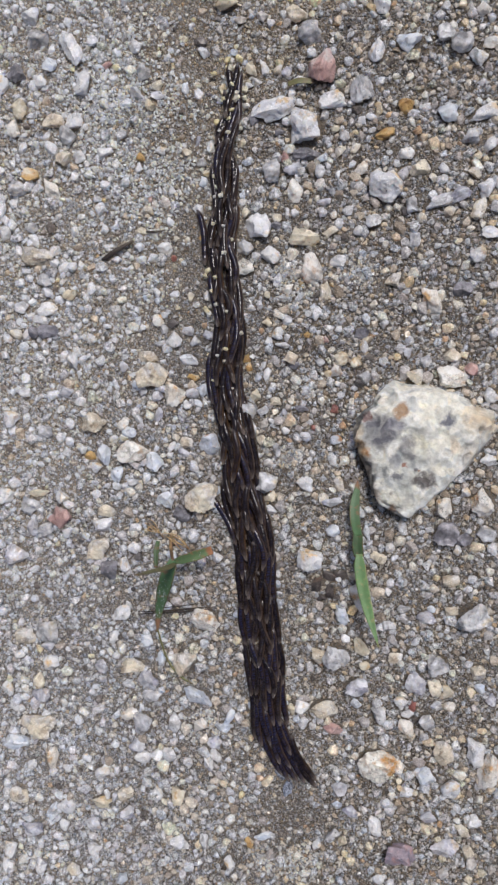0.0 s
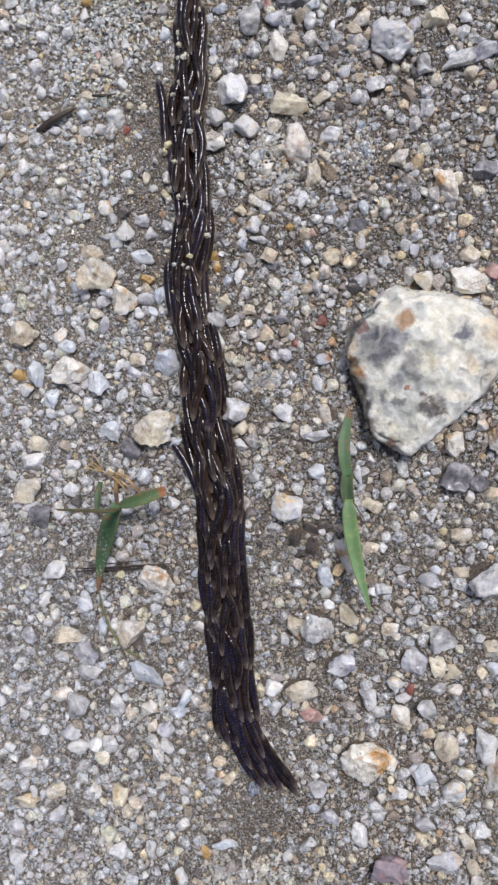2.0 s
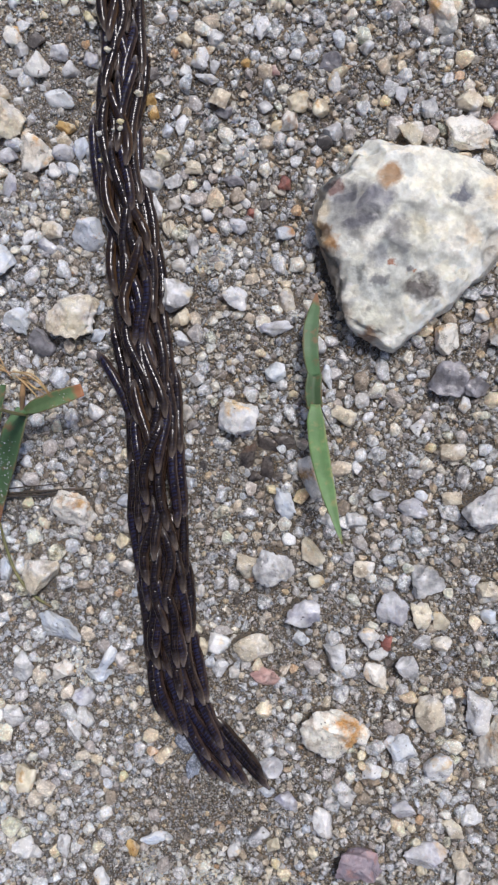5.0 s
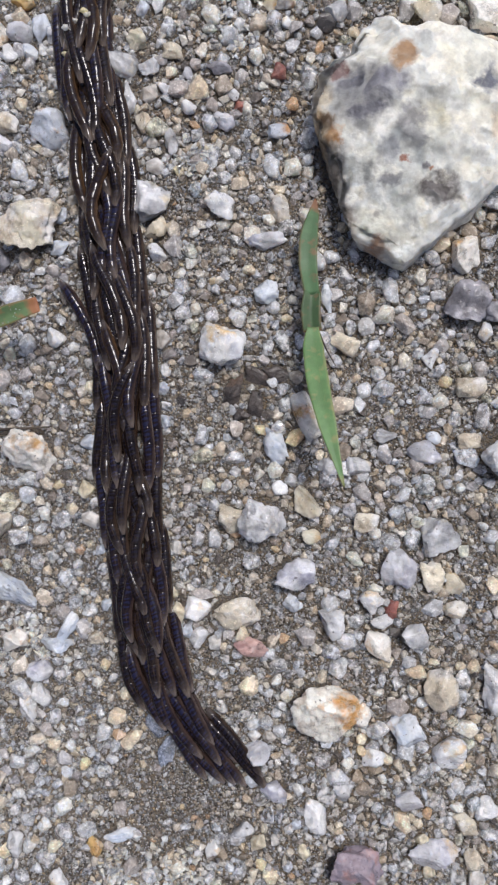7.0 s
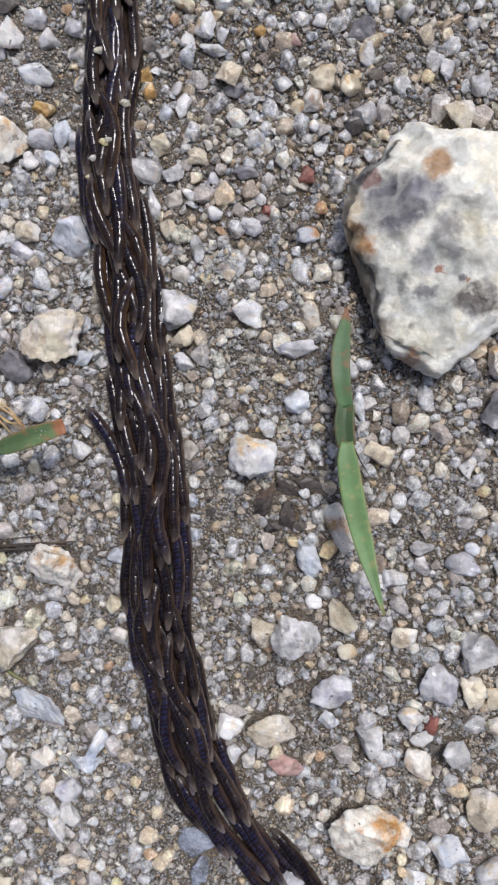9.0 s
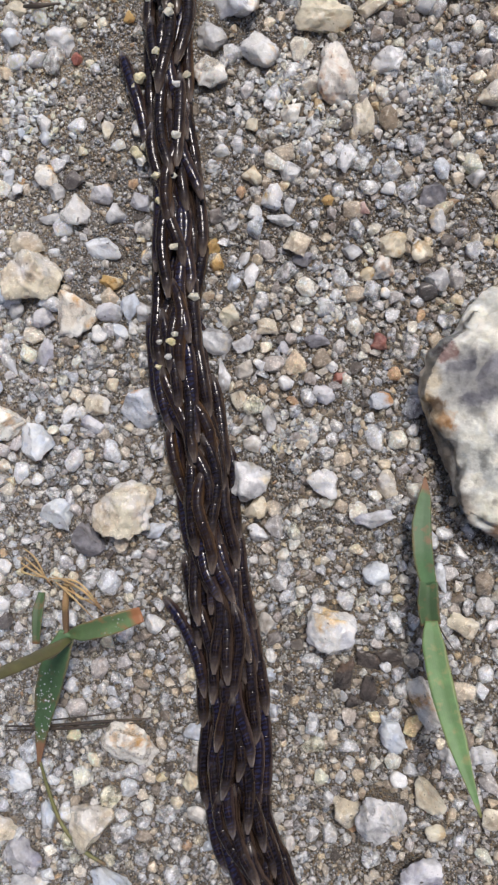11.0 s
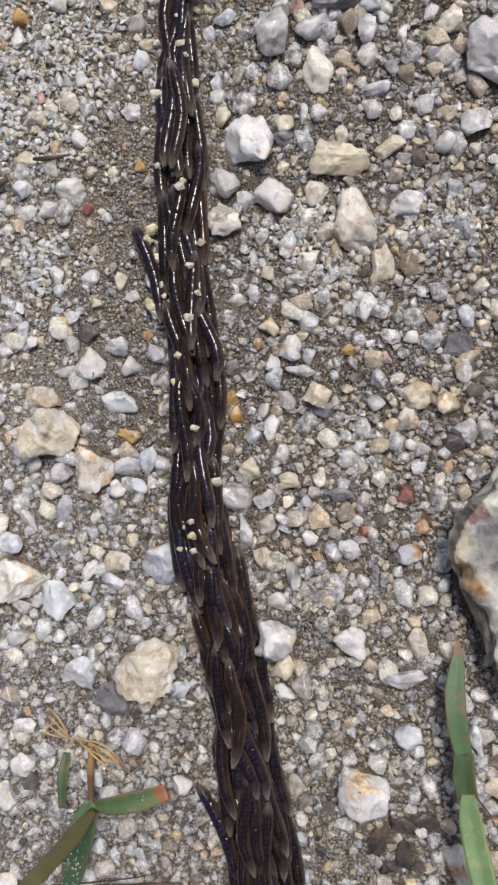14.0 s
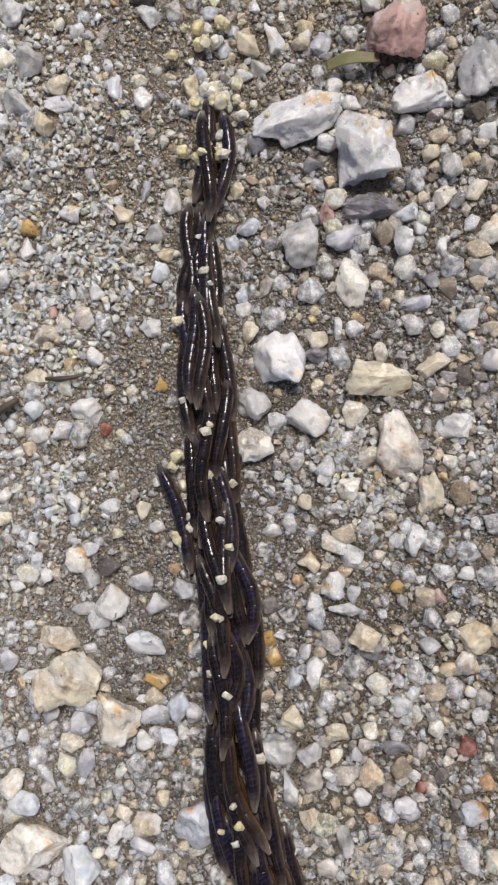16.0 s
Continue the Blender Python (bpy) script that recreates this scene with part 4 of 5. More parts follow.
pebble(-31.9, 18.8, 2.3, 1.7, -0, "white")
pebble(-29.2, 17.0, 2.3, 1.5, -0, "white")
pebble(-32.7, 15.1, 2.2, 1.5, -0, "tan")
pebble(-30.2, 15.3, 2.0, 1.7, 90, "dark")
pebble(-28.1, 15.4, 3.1, 2.0, -0, "dark")
pebble(-33.6, 3.3, 2.5, 2.5, -0, "white")
pebble(-21.7, 2.8, 4.2, 3.1, -0, "tan")
pebble(-28.6, 1.6, 2.5, 1.8, -0, "clear")
pebble(-26.2, 0.8, 1.6, 1.6, -0, "white")
pebble(-20.2, -1.6, 3.4, 2.1, 100, "blue")
pebble(-21.2, -3.3, 1.9, 1.6, -0, "white")
pebble(-18.3, -4.3, 2.6, 1.9, 90, "blue")
pebble(-16.0, -5.3, 1.8, 1.1, -0, "clear")
pebble(-11.4, -7.5, 2.5, 2.2, -20, "blue")
pebble(-9.2, -9.4, 2.4, 2.5, -0, "dark")
pebble(-6.5, -7.1, 4.7, 4.0, -0, "tan")
pebble(-22.1, -1.6, 1.6, 1.3, -0, "orange")
pebble(-34.4, -7.4, 2.5, 2.4, -0, "white")
pebble(-29.6, -6.9, 3.0, 1.3, 10, "yellow")
pebble(-26.1, -7.4, 2.0, 2.0, -0, "white")
pebble(-30.8, -8.7, 2.8, 2.7, -0, "clear")
pebble(-26.3, -10.1, 3.0, 3.0, 60, "pink")
pebble(-30.6, -11.8, 2.5, 1.7, 90, "lilac")
pebble(-28.6, -12.0, 2.3, 2.0, -0, "clear")
pebble(-20.2, -11.2, 2.9, 1.8, 12, "white")
pebble(-15.7, -11.5, 1.9, 1.4, -0, "white")
pebble(-21.0, -14.5, 4.4, 2.9, 30, "tan")
pebble(-19.4, -17.4, 2.6, 2.8, -0, "dark")
pebble(-33.0, -15.8, 3.5, 3.5, -0, "lilac")
pebble(-17.2, -16.6, 2.3, 1.6, 90, "white")
pebble(-15.8, -14.2, 1.8, 1.8, -0, "white")
pebble(-4.4, -15.3, 1.5, 1.5, -0, "white")
pebble(-25.5, 7.1, 2.5, 1.8, -0, "lilac")
pebble(-19.7, -9.2, 2.6, 1.8, -0, "tan")
pebble(-0.5, 11.4, 1.2, 1.2, -0, "orange")
pebble(-7.4, 13.8, 1.5, 1.5, -0, "clear")
pebble(-31.5, 7.1, 1.8, 1.5, -0, "white")
pebble(-24.5, 11.3, 2.9, 1.6, 110, "clear")
pebble(14.0, 10.7, 1.5, 1.5, -0, "yellow")
pebble(15.1, 8.8, 1.7, 1.7, -0, "clear")
pebble(15.1, 12.7, 1.6, 1.4, 60, "white")
pebble(21.5, 8.6, 2.4, 2.4, -0, "tan")
pebble(26.1, 8.7, 4.1, 2.9, -20, "warm")
pebble(28.6, 9.7, 1.8, 1.9, -0, "pink")
pebble(20.6, 11.9, 1.7, 1.1, 90, "lilac")
pebble(22.9, 10.8, 1.6, 1.8, -0, "clear")
pebble(26.1, 11.5, 2.5, 2.0, -0, "tan")
pebble(7.4, -5.2, 2.2, 2.2, -0, "white")
pebble(2.2, -5.1, 3.2, 2.9, -0, "clear")
pebble(2.8, -6.9, 1.8, 1.8, -0, "yellow")
pebble(2.9, -8.7, 1.5, 1.4, -0, "white")
pebble(11.9, -5.2, 2.1, 1.8, 80, "tan")
pebble(11.0, -7.6, 3.0, 1.5, -0, "lilac")
pebble(11.1, -11.3, 1.9, 1.8, 60, "blue")
pebble(8.0, -15.1, 3.7, 3.6, 20, "white")
pebble(9.2, -18.5, 2.7, 1.7, 60, "black")
pebble(10.7, -17.5, 2.3, 1.3, -30, "black")
pebble(10.8, -19.4, 2.1, 1.4, 80, "black")
pebble(9.7, -20.3, 1.6, 1.1, 10, "black")
pebble(12.3, -17.2, 2.7, 1.2, -20, "black")
pebble(15.5, -11.6, 2.3, 1.0, 100, "blue")
pebble(17.0, -14.8, 2.3, 1.9, -0, "tan")
pebble(25.3, -7.9, 2.8, 2.5, 60, "warm")
pebble(23.9, -6.6, 1.4, 1.3, -0, "tan")
pebble(30.1, -7.2, 3.8, 3.2, 70, "warm")
pebble(28.0, -6.0, 1.3, 1.4, -0, "white")
pebble(25.6, -11.3, 3.3, 3.0, -0, "dark")
pebble(27.8, -12.0, 2.2, 1.8, -0, "dark")
pebble(30.5, -11.2, 2.5, 2.2, -0, "clear")
pebble(27.0, -13.5, 1.5, 1.1, 90, "white")
pebble(23.3, -15.4, 1.6, 1.1, 60, "white")
pebble(26.3, -17.5, 2.3, 1.6, -0, "tan")
pebble(17.6, 15.6, 1.4, 1.4, -0, "clear")
pebble(14.7, 14.5, 1.9, 1.6, -0, "dark")
pebble(31.0, 6.4, 1.9, 2.1, -0, "white")
pebble(31.1, 2.1, 1.9, 1.5, -0, "tan")
pebble(30.7, -1.8, 2.1, 1.7, -0, "white")
pebble(-5.9, -23.9, 3.9, 3.6, -0, "warm")
pebble(-17.8, -23.3, 2.9, 2.1, 18, "white")
pebble(-28.5, -26.4, 3.2, 3.3, -0, "clear")
pebble(-31.8, -27.2, 3.0, 2.4, 10, "tan")
pebble(-32.7, -29.7, 1.9, 1.4, -0, "white")
pebble(-28.5, -28.2, 2.2, 1.7, -0, "lilac")
pebble(-27.9, -30.6, 2.3, 2.2, -0, "white")
pebble(-19.0, -26.8, 2.3, 1.6, 70, "white")
pebble(-14.2, -27.0, 1.8, 1.8, -0, "blue")
pebble(-16.2, -30.6, 4.0, 2.1, 5, "tan")
pebble(-8.7, -29.9, 3.3, 3.3, -0, "tan")
pebble(-12.2, -29.5, 2.4, 1.3, 100, "blue")
pebble(-29.8, -33.3, 2.5, 1.8, 90, "yellow")
pebble(-34.5, -34.7, 2.0, 2.2, -0, "white")
pebble(-33.2, -37.1, 2.5, 1.4, -20, "white")
pebble(-29.4, -35.3, 3.0, 2.2, -0, "lilac")
pebble(-20.7, -30.8, 2.1, 2.1, -0, "lilac")
pebble(-14.0, -32.5, 2.9, 2.1, -30, "lilac")
pebble(-7.1, -34.5, 4.4, 2.4, -14, "blue")
pebble(-13.5, -34.6, 2.9, 1.8, -0, "clear")
pebble(-16.7, -37.3, 2.9, 1.6, 20, "warm")
pebble(-14.7, -38.4, 2.9, 3.4, -0, "clear")
pebble(-29.9, -39.7, 5.0, 3.5, -8, "tan")
pebble(-33.3, -42.1, 4.1, 2.4, -5, "blue")
pebble(-28.2, -44.4, 3.7, 2.3, 85, "warm")
pebble(-10.4, -38.1, 2.9, 2.2, 90, "clear")
pebble(-6.7, -38.3, 1.9, 2.0, -0, "rust")
pebble(-2.8, -37.1, 3.1, 1.2, 55, "blue")
pebble(-3.6, -38.5, 2.5, 1.2, -0, "blue")
pebble(-14.7, -43.1, 2.4, 1.8, -10, "white")
pebble(-11.1, -42.7, 2.1, 2.2, -0, "white")
pebble(-22.8, -43.7, 1.5, 1.5, -0, "white")
pebble(-20.6, -45.7, 2.3, 2.5, -0, "white")
pebble(-5.7, -43.7, 2.8, 1.3, 110, "white")
pebble(-4.8, -42.5, 2.2, 1.6, 120, "white")
pebble(-4.8, -40.5, 2.3, 1.7, -0, "lilac")
pebble(-15.5, -41.4, 2.4, 1.9, -0, "lilac")
pebble(-12.7, -48.1, 2.2, 1.4, 80, "white")
pebble(-20.0, -48.7, 1.6, 1.1, 90, "white")
pebble(-9.9, -48.3, 2.6, 2.1, 90, "yellow")
pebble(-17.4, -48.5, 2.6, 2.1, 20, "tan")
pebble(-32.9, -49.6, 2.7, 2.7, -0, "tan")
pebble(-25.8, -50.7, 2.7, 2.0, -20, "white")
pebble(-20.8, -49.9, 3.0, 1.8, -0, "yellow")
pebble(-27.9, -51.8, 2.7, 1.7, 80, "blue")
pebble(-26.2, -53.6, 1.5, 1.7, -0, "white")
pebble(-34.3, -57.5, 2.4, 2.1, 70, "white")
pebble(-9.7, -55.0, 2.6, 2.6, -0, "white")
pebble(-22.1, -56.9, 2.0, 2.0, 45, "white")
pebble(-29.6, -59.5, 2.5, 1.7, 90, "white")
pebble(-25.0, -59.9, 2.3, 1.8, -0, "tan")
pebble(-34.7, -60.0, 2.1, 1.9, -0, "white")
pebble(-18.0, -60.9, 1.6, 1.6, -0, "blue")
pebble(-0.1, -54.2, 1.4, 1.7, -0, "orange")
pebble(-2.8, -57.1, 2.2, 1.4, 110, "white")
pebble(-6.4, -54.5, 2.1, 1.4, 100, "clear")
pebble(-31.2, -45.5, 1.5, 1.5, -0, "white")
pebble(-25.7, -45.6, 1.7, 1.3, -0, "white")
pebble(-22.1, -53.2, 2.5, 2.0, -0, "lilac")
pebble(-30.8, -54.4, 3.4, 2.5, -0, "lilac")
pebble(-17.2, -51.2, 2.1, 1.8, -0, "lilac")
pebble(12.3, -22.5, 3.1, 1.8, 125, "blue")
pebble(14.6, -20.1, 3.7, 2.3, 115, "warm")
pebble(11.6, -28.0, 3.7, 3.3, -0, "clear")
pebble(9.3, -28.2, 2.1, 2.4, -0, "tan")
pebble(14.7, -26.6, 2.8, 1.9, 120, "yellow")
pebble(12.8, -25.6, 1.3, 1.2, -0, "white")
pebble(15.3, -29.1, 1.5, 1.2, -0, "yellow")
pebble(14.2, -31.8, 3.1, 2.5, -0, "lilac")
pebble(14.2, -34.2, 1.6, 1.5, -0, "blue")
pebble(7.0, -35.0, 2.3, 2.0, -0, "white")
pebble(7.3, -37.2, 1.5, 1.7, -0, "white")
pebble(10.1, -35.2, 3.7, 2.8, -0, "tan")
pebble(11.2, -37.7, 2.7, 1.6, -8, "pink")
pebble(17.0, -42.1, 5.3, 4.1, -8, "yelstone")
pebble(19.7, -42.5, 1.7, 2.0, -0, "warm")
pebble(17.1, -35.6, 2.1, 2.2, -0, "clear")
pebble(20.0, -33.7, 2.0, 1.9, -0, "white")
pebble(20.9, -35.1, 1.9, 1.2, -0, "white")
pebble(21.5, -34.3, 1.7, 1.0, 90, "red")
pebble(20.8, -37.0, 2.9, 1.9, 125, "warm")
pebble(23.3, -36.1, 2.3, 2.2, -0, "clear")
pebble(21.8, -31.0, 2.7, 2.9, -0, "lilac")
pebble(24.7, -28.5, 3.0, 3.0, -0, "clear")
pebble(24.3, -31.6, 1.9, 2.3, -0, "tan")
pebble(26.1, -32.0, 1.6, 1.7, -0, "yellow")
pebble(26.1, -33.9, 1.9, 1.4, 10, "tan")
pebble(29.8, -29.3, 2.0, 2.2, -0, "tan")
pebble(29.1, -22.2, 4.2, 4.1, -0, "clear")
pebble(23.9, -21.3, 1.3, 1.0, -0, "blue")
pebble(26.4, -21.4, 1.8, 1.3, -0, "tan")
pebble(20.3, -21.4, 1.9, 1.2, -0, "clear")
pebble(23.2, -22.4, 2.6, 1.9, -0, "lilac")
pebble(29.6, -39.6, 4.0, 2.5, 98, "white")
pebble(25.5, -40.0, 3.4, 2.6, 100, "tan")
pebble(31.4, -42.2, 5.5, 3.2, 80, "warm")
pebble(23.1, -43.2, 2.7, 2.5, 120, "blue")
pebble(26.4, -44.8, 2.6, 2.6, -0, "white")
pebble(16.8, -50.5, 3.0, 1.9, 115, "white")
pebble(5.1, -44.1, 3.5, 2.6, -0, "blueflat")
pebble(5.1, -46.4, 2.6, 1.4, 90, "blueflat")
pebble(1.8, -53.1, 2.5, 1.1, 8, "blue")
pebble(19.8, -54.0, 4.2, 3.5, 20, "purple")
pebble(25.9, -52.7, 4.3, 2.3, -0, "lilac")
pebble(29.5, -49.0, 1.8, 2.0, -0, "white")
pebble(28.8, -53.2, 1.6, 1.9, -0, "tan")
pebble(17.2, -57.6, 1.6, 1.3, -0, "white")
pebble(28.0, -50.3, 2.0, 1.7, -0, "tan")
pebble(20.8, -45.6, 1.9, 1.5, -0, "white")
pebble(30.0, -31.4, 1.4, 1.3, -0, "blue")
pebble(13.5, -48.8, 2.2, 1.8, -0, "lilac")
pebble(12.0, -45.9, 2.2, 1.9, -0, "lilac")
pebble(9.0, -53.8, 1.5, 1.2, 60, "white")
pebble(11.3, -52.1, 1.8, 1.4, -0, "clear")
pebble(18.7, -48.4, 1.8, 1.5, -0, "clear")
pebble(23.7, -48.8, 2.2, 1.9, -0, "lilac")
pebble(19.3, -27.8, 1.9, 1.6, -0, "tan")
pebble(16.3, -23.8, 1.8, 1.5, -0, "clear")
pebble(18.5, -23.7, 1.9, 1.5, -0, "clear")
pebble(31.4, -32.7, 1.4, 1.7, -0, "lilac")


# clump of clear yellowish crystals where the column leaves the sand
def crumb(x, y, z, size, rng):
    v, f = broken(3, rng, 9, 0.03)
    v = v * (size * rng.uniform(0.8, 1.2) / 2, size * rng.uniform(0.7, 1.0) / 2, size * 0.4)
    ob = link_mesh("crystal_grain", v * MM, f, CLEAR_GRAIN, smooth=False)
    ob.matrix_world = pose(x * MM, y * MM, z * MM, rng.uniform(-30, 30), rng.uniform(-30, 30), rng.uniform(0, 360))
    tagged(ob, "clear yellowish sand crystal in a loose clump", "sand grain", "crystals round the column's tail")


crng = np.random.default_rng(21)
for cx, cy, n, spread in ((-2.4, 45.9, 22, 0.8), (-3.2, 42.6, 8, 0.9), (-1.5, 42.4, 5, 0.6), (-2.6, 49.6, 9, 1.1), (-5.2, 18.0, 8, 0.8), (-5.6, 22.5, 6, 0.8), (0.4, 44.9, 5, 0.8)):
    for _ in range(n):
        gx, gy = cx + crng.normal() * spread, cy + crng.normal() * spread * 0.7
        crumb(gx, gy, float(ground_z(gx, gy)) + crng.uniform(0.3, 0.9), crng.uniform(0.5, 1.05), crng)


# ---- loose grains ----
class Plan:
    """What lies where, to lay grains between the pebbles."""

    def __init__(self):
        self.cells = {}

    def free(self, x, y, r, touch):
        cx, cy = int(x // 2), int(y // 2)
        for i in (cx - 1, cx, cx + 1):
            for j in (cy - 1, cy, cy + 1):
                for a, b, q in self.cells.get((i, j), ()):
                    if (a - x) ** 2 + (b - y) ** 2 < (touch * (q + r)) ** 2:
                        return False
        return True

    def add(self, x, y, r):
        self.cells.setdefault((int(x // 2), int(y // 2)), []).append((x, y, r))


def covered(x, y):
    """Whether places lie under a pebble."""
    hit = np.zeros(len(x), bool)
    for px, py, a, b, turn in TAKEN:
        u, w = (x - px) * math.cos(turn) + (y - py) * math.sin(turn), -(x - px) * math.sin(turn) + (y - py) * math.cos(turn)
        hit |= (u / (a * 0.93 + 0.08)) ** 2 + (w / (b * 0.93 + 0.08)) ** 2 < 1
    return hit


def coarse_share(x, y):
    """How gravelly the ground is: little on the smooth strip beside the tail, more out to the sides and the head."""
    strip = np.exp(-(((x + 9 + 0.05 * y) / 7.5) ** 2)) * (y > 8) + np.exp(-(((x - 5) / 4.5) ** 2)) * (y < -38) * 0.9
    along = np.interp(-y, -WAY_P[:, 1], WAY_P[:, 0])
    near = np.exp(-(((x - along - 3.2) / 3.2) ** 2)) * (y > -36) * 0.9 + np.exp(-(((x - along + 4.2) / 1.8) ** 2)) * 0.7
    return np.clip(1.0 - 0.85 * strip - 0.6 * near + 0.25 * lattice(x, y, 7, 9), 0.08, 1)


def scatter():
    rng = np.random.default_rng(3)
    plan, sizes = Plan(), []
    for count, lo, hi, touch, power in ((9000, 0.42, 0.85, 0.80, 1.9), (100000, 0.19, 0.42, 0.68, 1.3)):
        x, y = rng.uniform(-37, 37, count), rng.uniform(-67, 65, count)
        ok = ~covered(x, y)
        ok &= rng.random(count) < coarse_share(x, y) * np.clip(0.85 + 0.6 * lattice(x, y, 4.5, 17) + 0.35 * lattice(x, y, 2.1, 18), 0.1, 1.0)
        r = lo + (hi - lo) * rng.random(count) ** power
        for a, b, q in zip(x[ok], y[ok], r[ok]):
            if plan.free(a, b, q, touch):
                plan.add(a, b, q)
                sizes.append((a, b, q))
    # small grains fill what is left, one to a cell of an uneven grid
    step, taken = 0.35, np.zeros((1400, 800), bool)
    for a, b, q in sizes:
        i, j, k = int((b + 68) * 10), int((a + 38) * 10), max(1, int(q * 7))
        taken[max(0, i - k) : i + k, max(0, j - k) : j + k] = True
    gx, gy = np.meshgrid(np.arange(-37, 37, step), np.arange(-67, 65, step))
    x, y = (gx + rng.uniform(-0.14, 0.14, gx.shape)).ravel(), (gy + rng.uniform(-0.14, 0.14, gx.shape)).ravel()
    ok = ~taken[((y + 68) * 10).astype(int), ((x + 38) * 10).astype(int)]
    ok[ok] = ~covered(x[ok], y[ok])
    r = 0.09 + 0.13 * rng.random(len(x)) ** 1.6
    ok &= rng.random(len(x)) < 0.80 + 0.3 * lattice(x, y, 3.2, 21)
    step = 0.235
    gx, gy = np.meshgrid(np.arange(-36, 36, step), np.arange(-64, 62, step))
    u, w = (gx + rng.uniform(-0.11, 0.11, gx.shape)).ravel(), (gy + rng.uniform(-0.11, 0.11, gx.shape)).ravel()
    bare = ~taken[((w + 68) * 10).astype(int), ((u + 38) * 10).astype(int)]
    bare[bare] = ~covered(u[bare], w[bare])
    bare &= rng.random(len(u)) < np.clip(0.85 - 0.9 * (coarse_share(u, w) - 0.75) - 0.8 * lattice(u, w, 4.5, 17) - 0.4 * lattice(u, w, 2.1, 18), 0.05, 1.0)
    return np.array(sizes), np.column_stack([x, y, r])[ok], np.column_stack([u, w, 0.055 + 0.06 * rng.random(len(u))])[bare]


GRAINS, fine, silt = scatter()


def lay_grains(name, rows, corners, label, blunt=False, mat=GRAIN, lift=0.0, smooth=False):
    rng = np.random.default_rng(corners + 50)
    models = [worn_shard(rng, corners) if blunt else shard(rng, corners) for _ in range(40)]
    n = len(rows)
    x, y, r = rows.T
    which = rng.integers(40, size=n)
    size = np.column_stack([r * rng.uniform(0.95, 1.32, n), r * rng.uniform(0.75, 1.08, n), r * rng.uniform(0.65, 0.95, n)])
    z = ground_z(x, y) + lift + np.where(r > 0.22, r * rng.uniform(-0.1, 0.35, n), np.where(r > 0.115, rng.uniform(-0.03, 0.14, n), rng.uniform(-0.02, 0.07, n)))
    (ca, cb, cc), (sa, sb, sc) = [[f(q) for q in angles] for angles in [(rng.uniform(-0.6, 0.6, n), rng.uniform(-0.6, 0.6, n), rng.uniform(0, 6.28, n))] for f in (np.cos, np.sin)]
    turn = np.stack([np.stack([cb * cc, sa * sb * cc - ca * sc, ca * sb * cc + sa * sc], -1), np.stack([cb * sc, sa * sb * sc + ca * cc, ca * sb * sc - sa * cc], -1),
                     np.stack([-sb, sa * cb, ca * cb], -1)], 1)
    verts, faces, start = [], [], 0
    for k, (v, f) in enumerate(models):
        mine = which == k
        count = int(mine.sum())
        p = np.einsum("nij,nvj->nvi", turn[mine], v[None] * size[mine][:, None]) + np.column_stack([x, y, z])[mine][:, None]
        verts.append(p.reshape(-1, 3))
        faces.append((f[None] + start + len(v) * np.arange(count)[:, None, None]).reshape(-1, 3))
        start += len(v) * count
    verts, faces = np.concatenate(verts), np.concatenate(faces).astype(np.int32)
    me = bpy.data.meshes.new(name)
    me.vertices.add(len(verts))
    me.vertices.foreach_set("co", (verts * MM).ravel())
    me.loops.add(faces.size)
    me.loops.foreach_set("vertex_index", faces.ravel())
    me.polygons.add(len(faces))
    me.polygons.foreach_set("loop_start", np.arange(0, faces.size, 3, dtype=np.int32))
    me.update(calc_edges=True)
    me.polygons.foreach_set("use_smooth", [smooth] * len(faces))
    me.materials.append(mat)
    ob = new(name, me)
    ob.parent = ground
    return tagged(ob, label, kind="stuff")


big = GRAINS[GRAINS[:, 2] >= 0.42]
mid = GRAINS[GRAINS[:, 2] < 0.42]
# the coarse grains beside the column's way lie as pieces of their own
off = np.array([np.min(np.hypot(WAY_P[:, 0] - x, WAY_P[:, 1] - y)) for x, y, _ in big])
nearest = np.argsort(off)[:300]
mrng = np.random.default_rng(77)
own_models = [link_mesh("grain", v, f, COARSE, ground, smooth=False) for v, f in [worn_shard(mrng, int(mrng.integers(9, 15))) for _ in range(14)]]
grng = np.random.default_rng(78)
for n, i in enumerate(nearest):
    x, y, r = big[i]
    ob = own_models[n] if n < 14 else new("grain", own_models[n % 14].data)
    ob.parent = ground
    ob.matrix_basis = pose(x * MM, y * MM, (float(ground_z(x, y)) + r * grng.uniform(0.0, 0.25)) * MM, grng.uniform(-25, 25), grng.uniform(-25, 25), grng.uniform(0, 360)) @ Matrix.Diagonal(
        (MM * r * grng.uniform(0.95, 1.25), MM * r * grng.uniform(0.75, 1.0), MM * r * grng.uniform(0.6, 0.8), 1))
rest = np.delete(big, nearest, 0)
lay_grains("coarse_grains", rest, 12, "coarse mixed quartz grains", True, mat=COARSE_GRAIN)
lay_grains("sand_grains", mid, 12, "clear, tan and white sand grains")
lay_grains("fine_sand_grains", fine, 8, "fine glittering sand grains", mat=FINE_GRAIN, smooth=True)
lay_grains("silt", silt, 6, "very fine pale grey sand between the grains", mat=SILT, smooth=True)
prng = np.random.default_rng(31)
pale = []
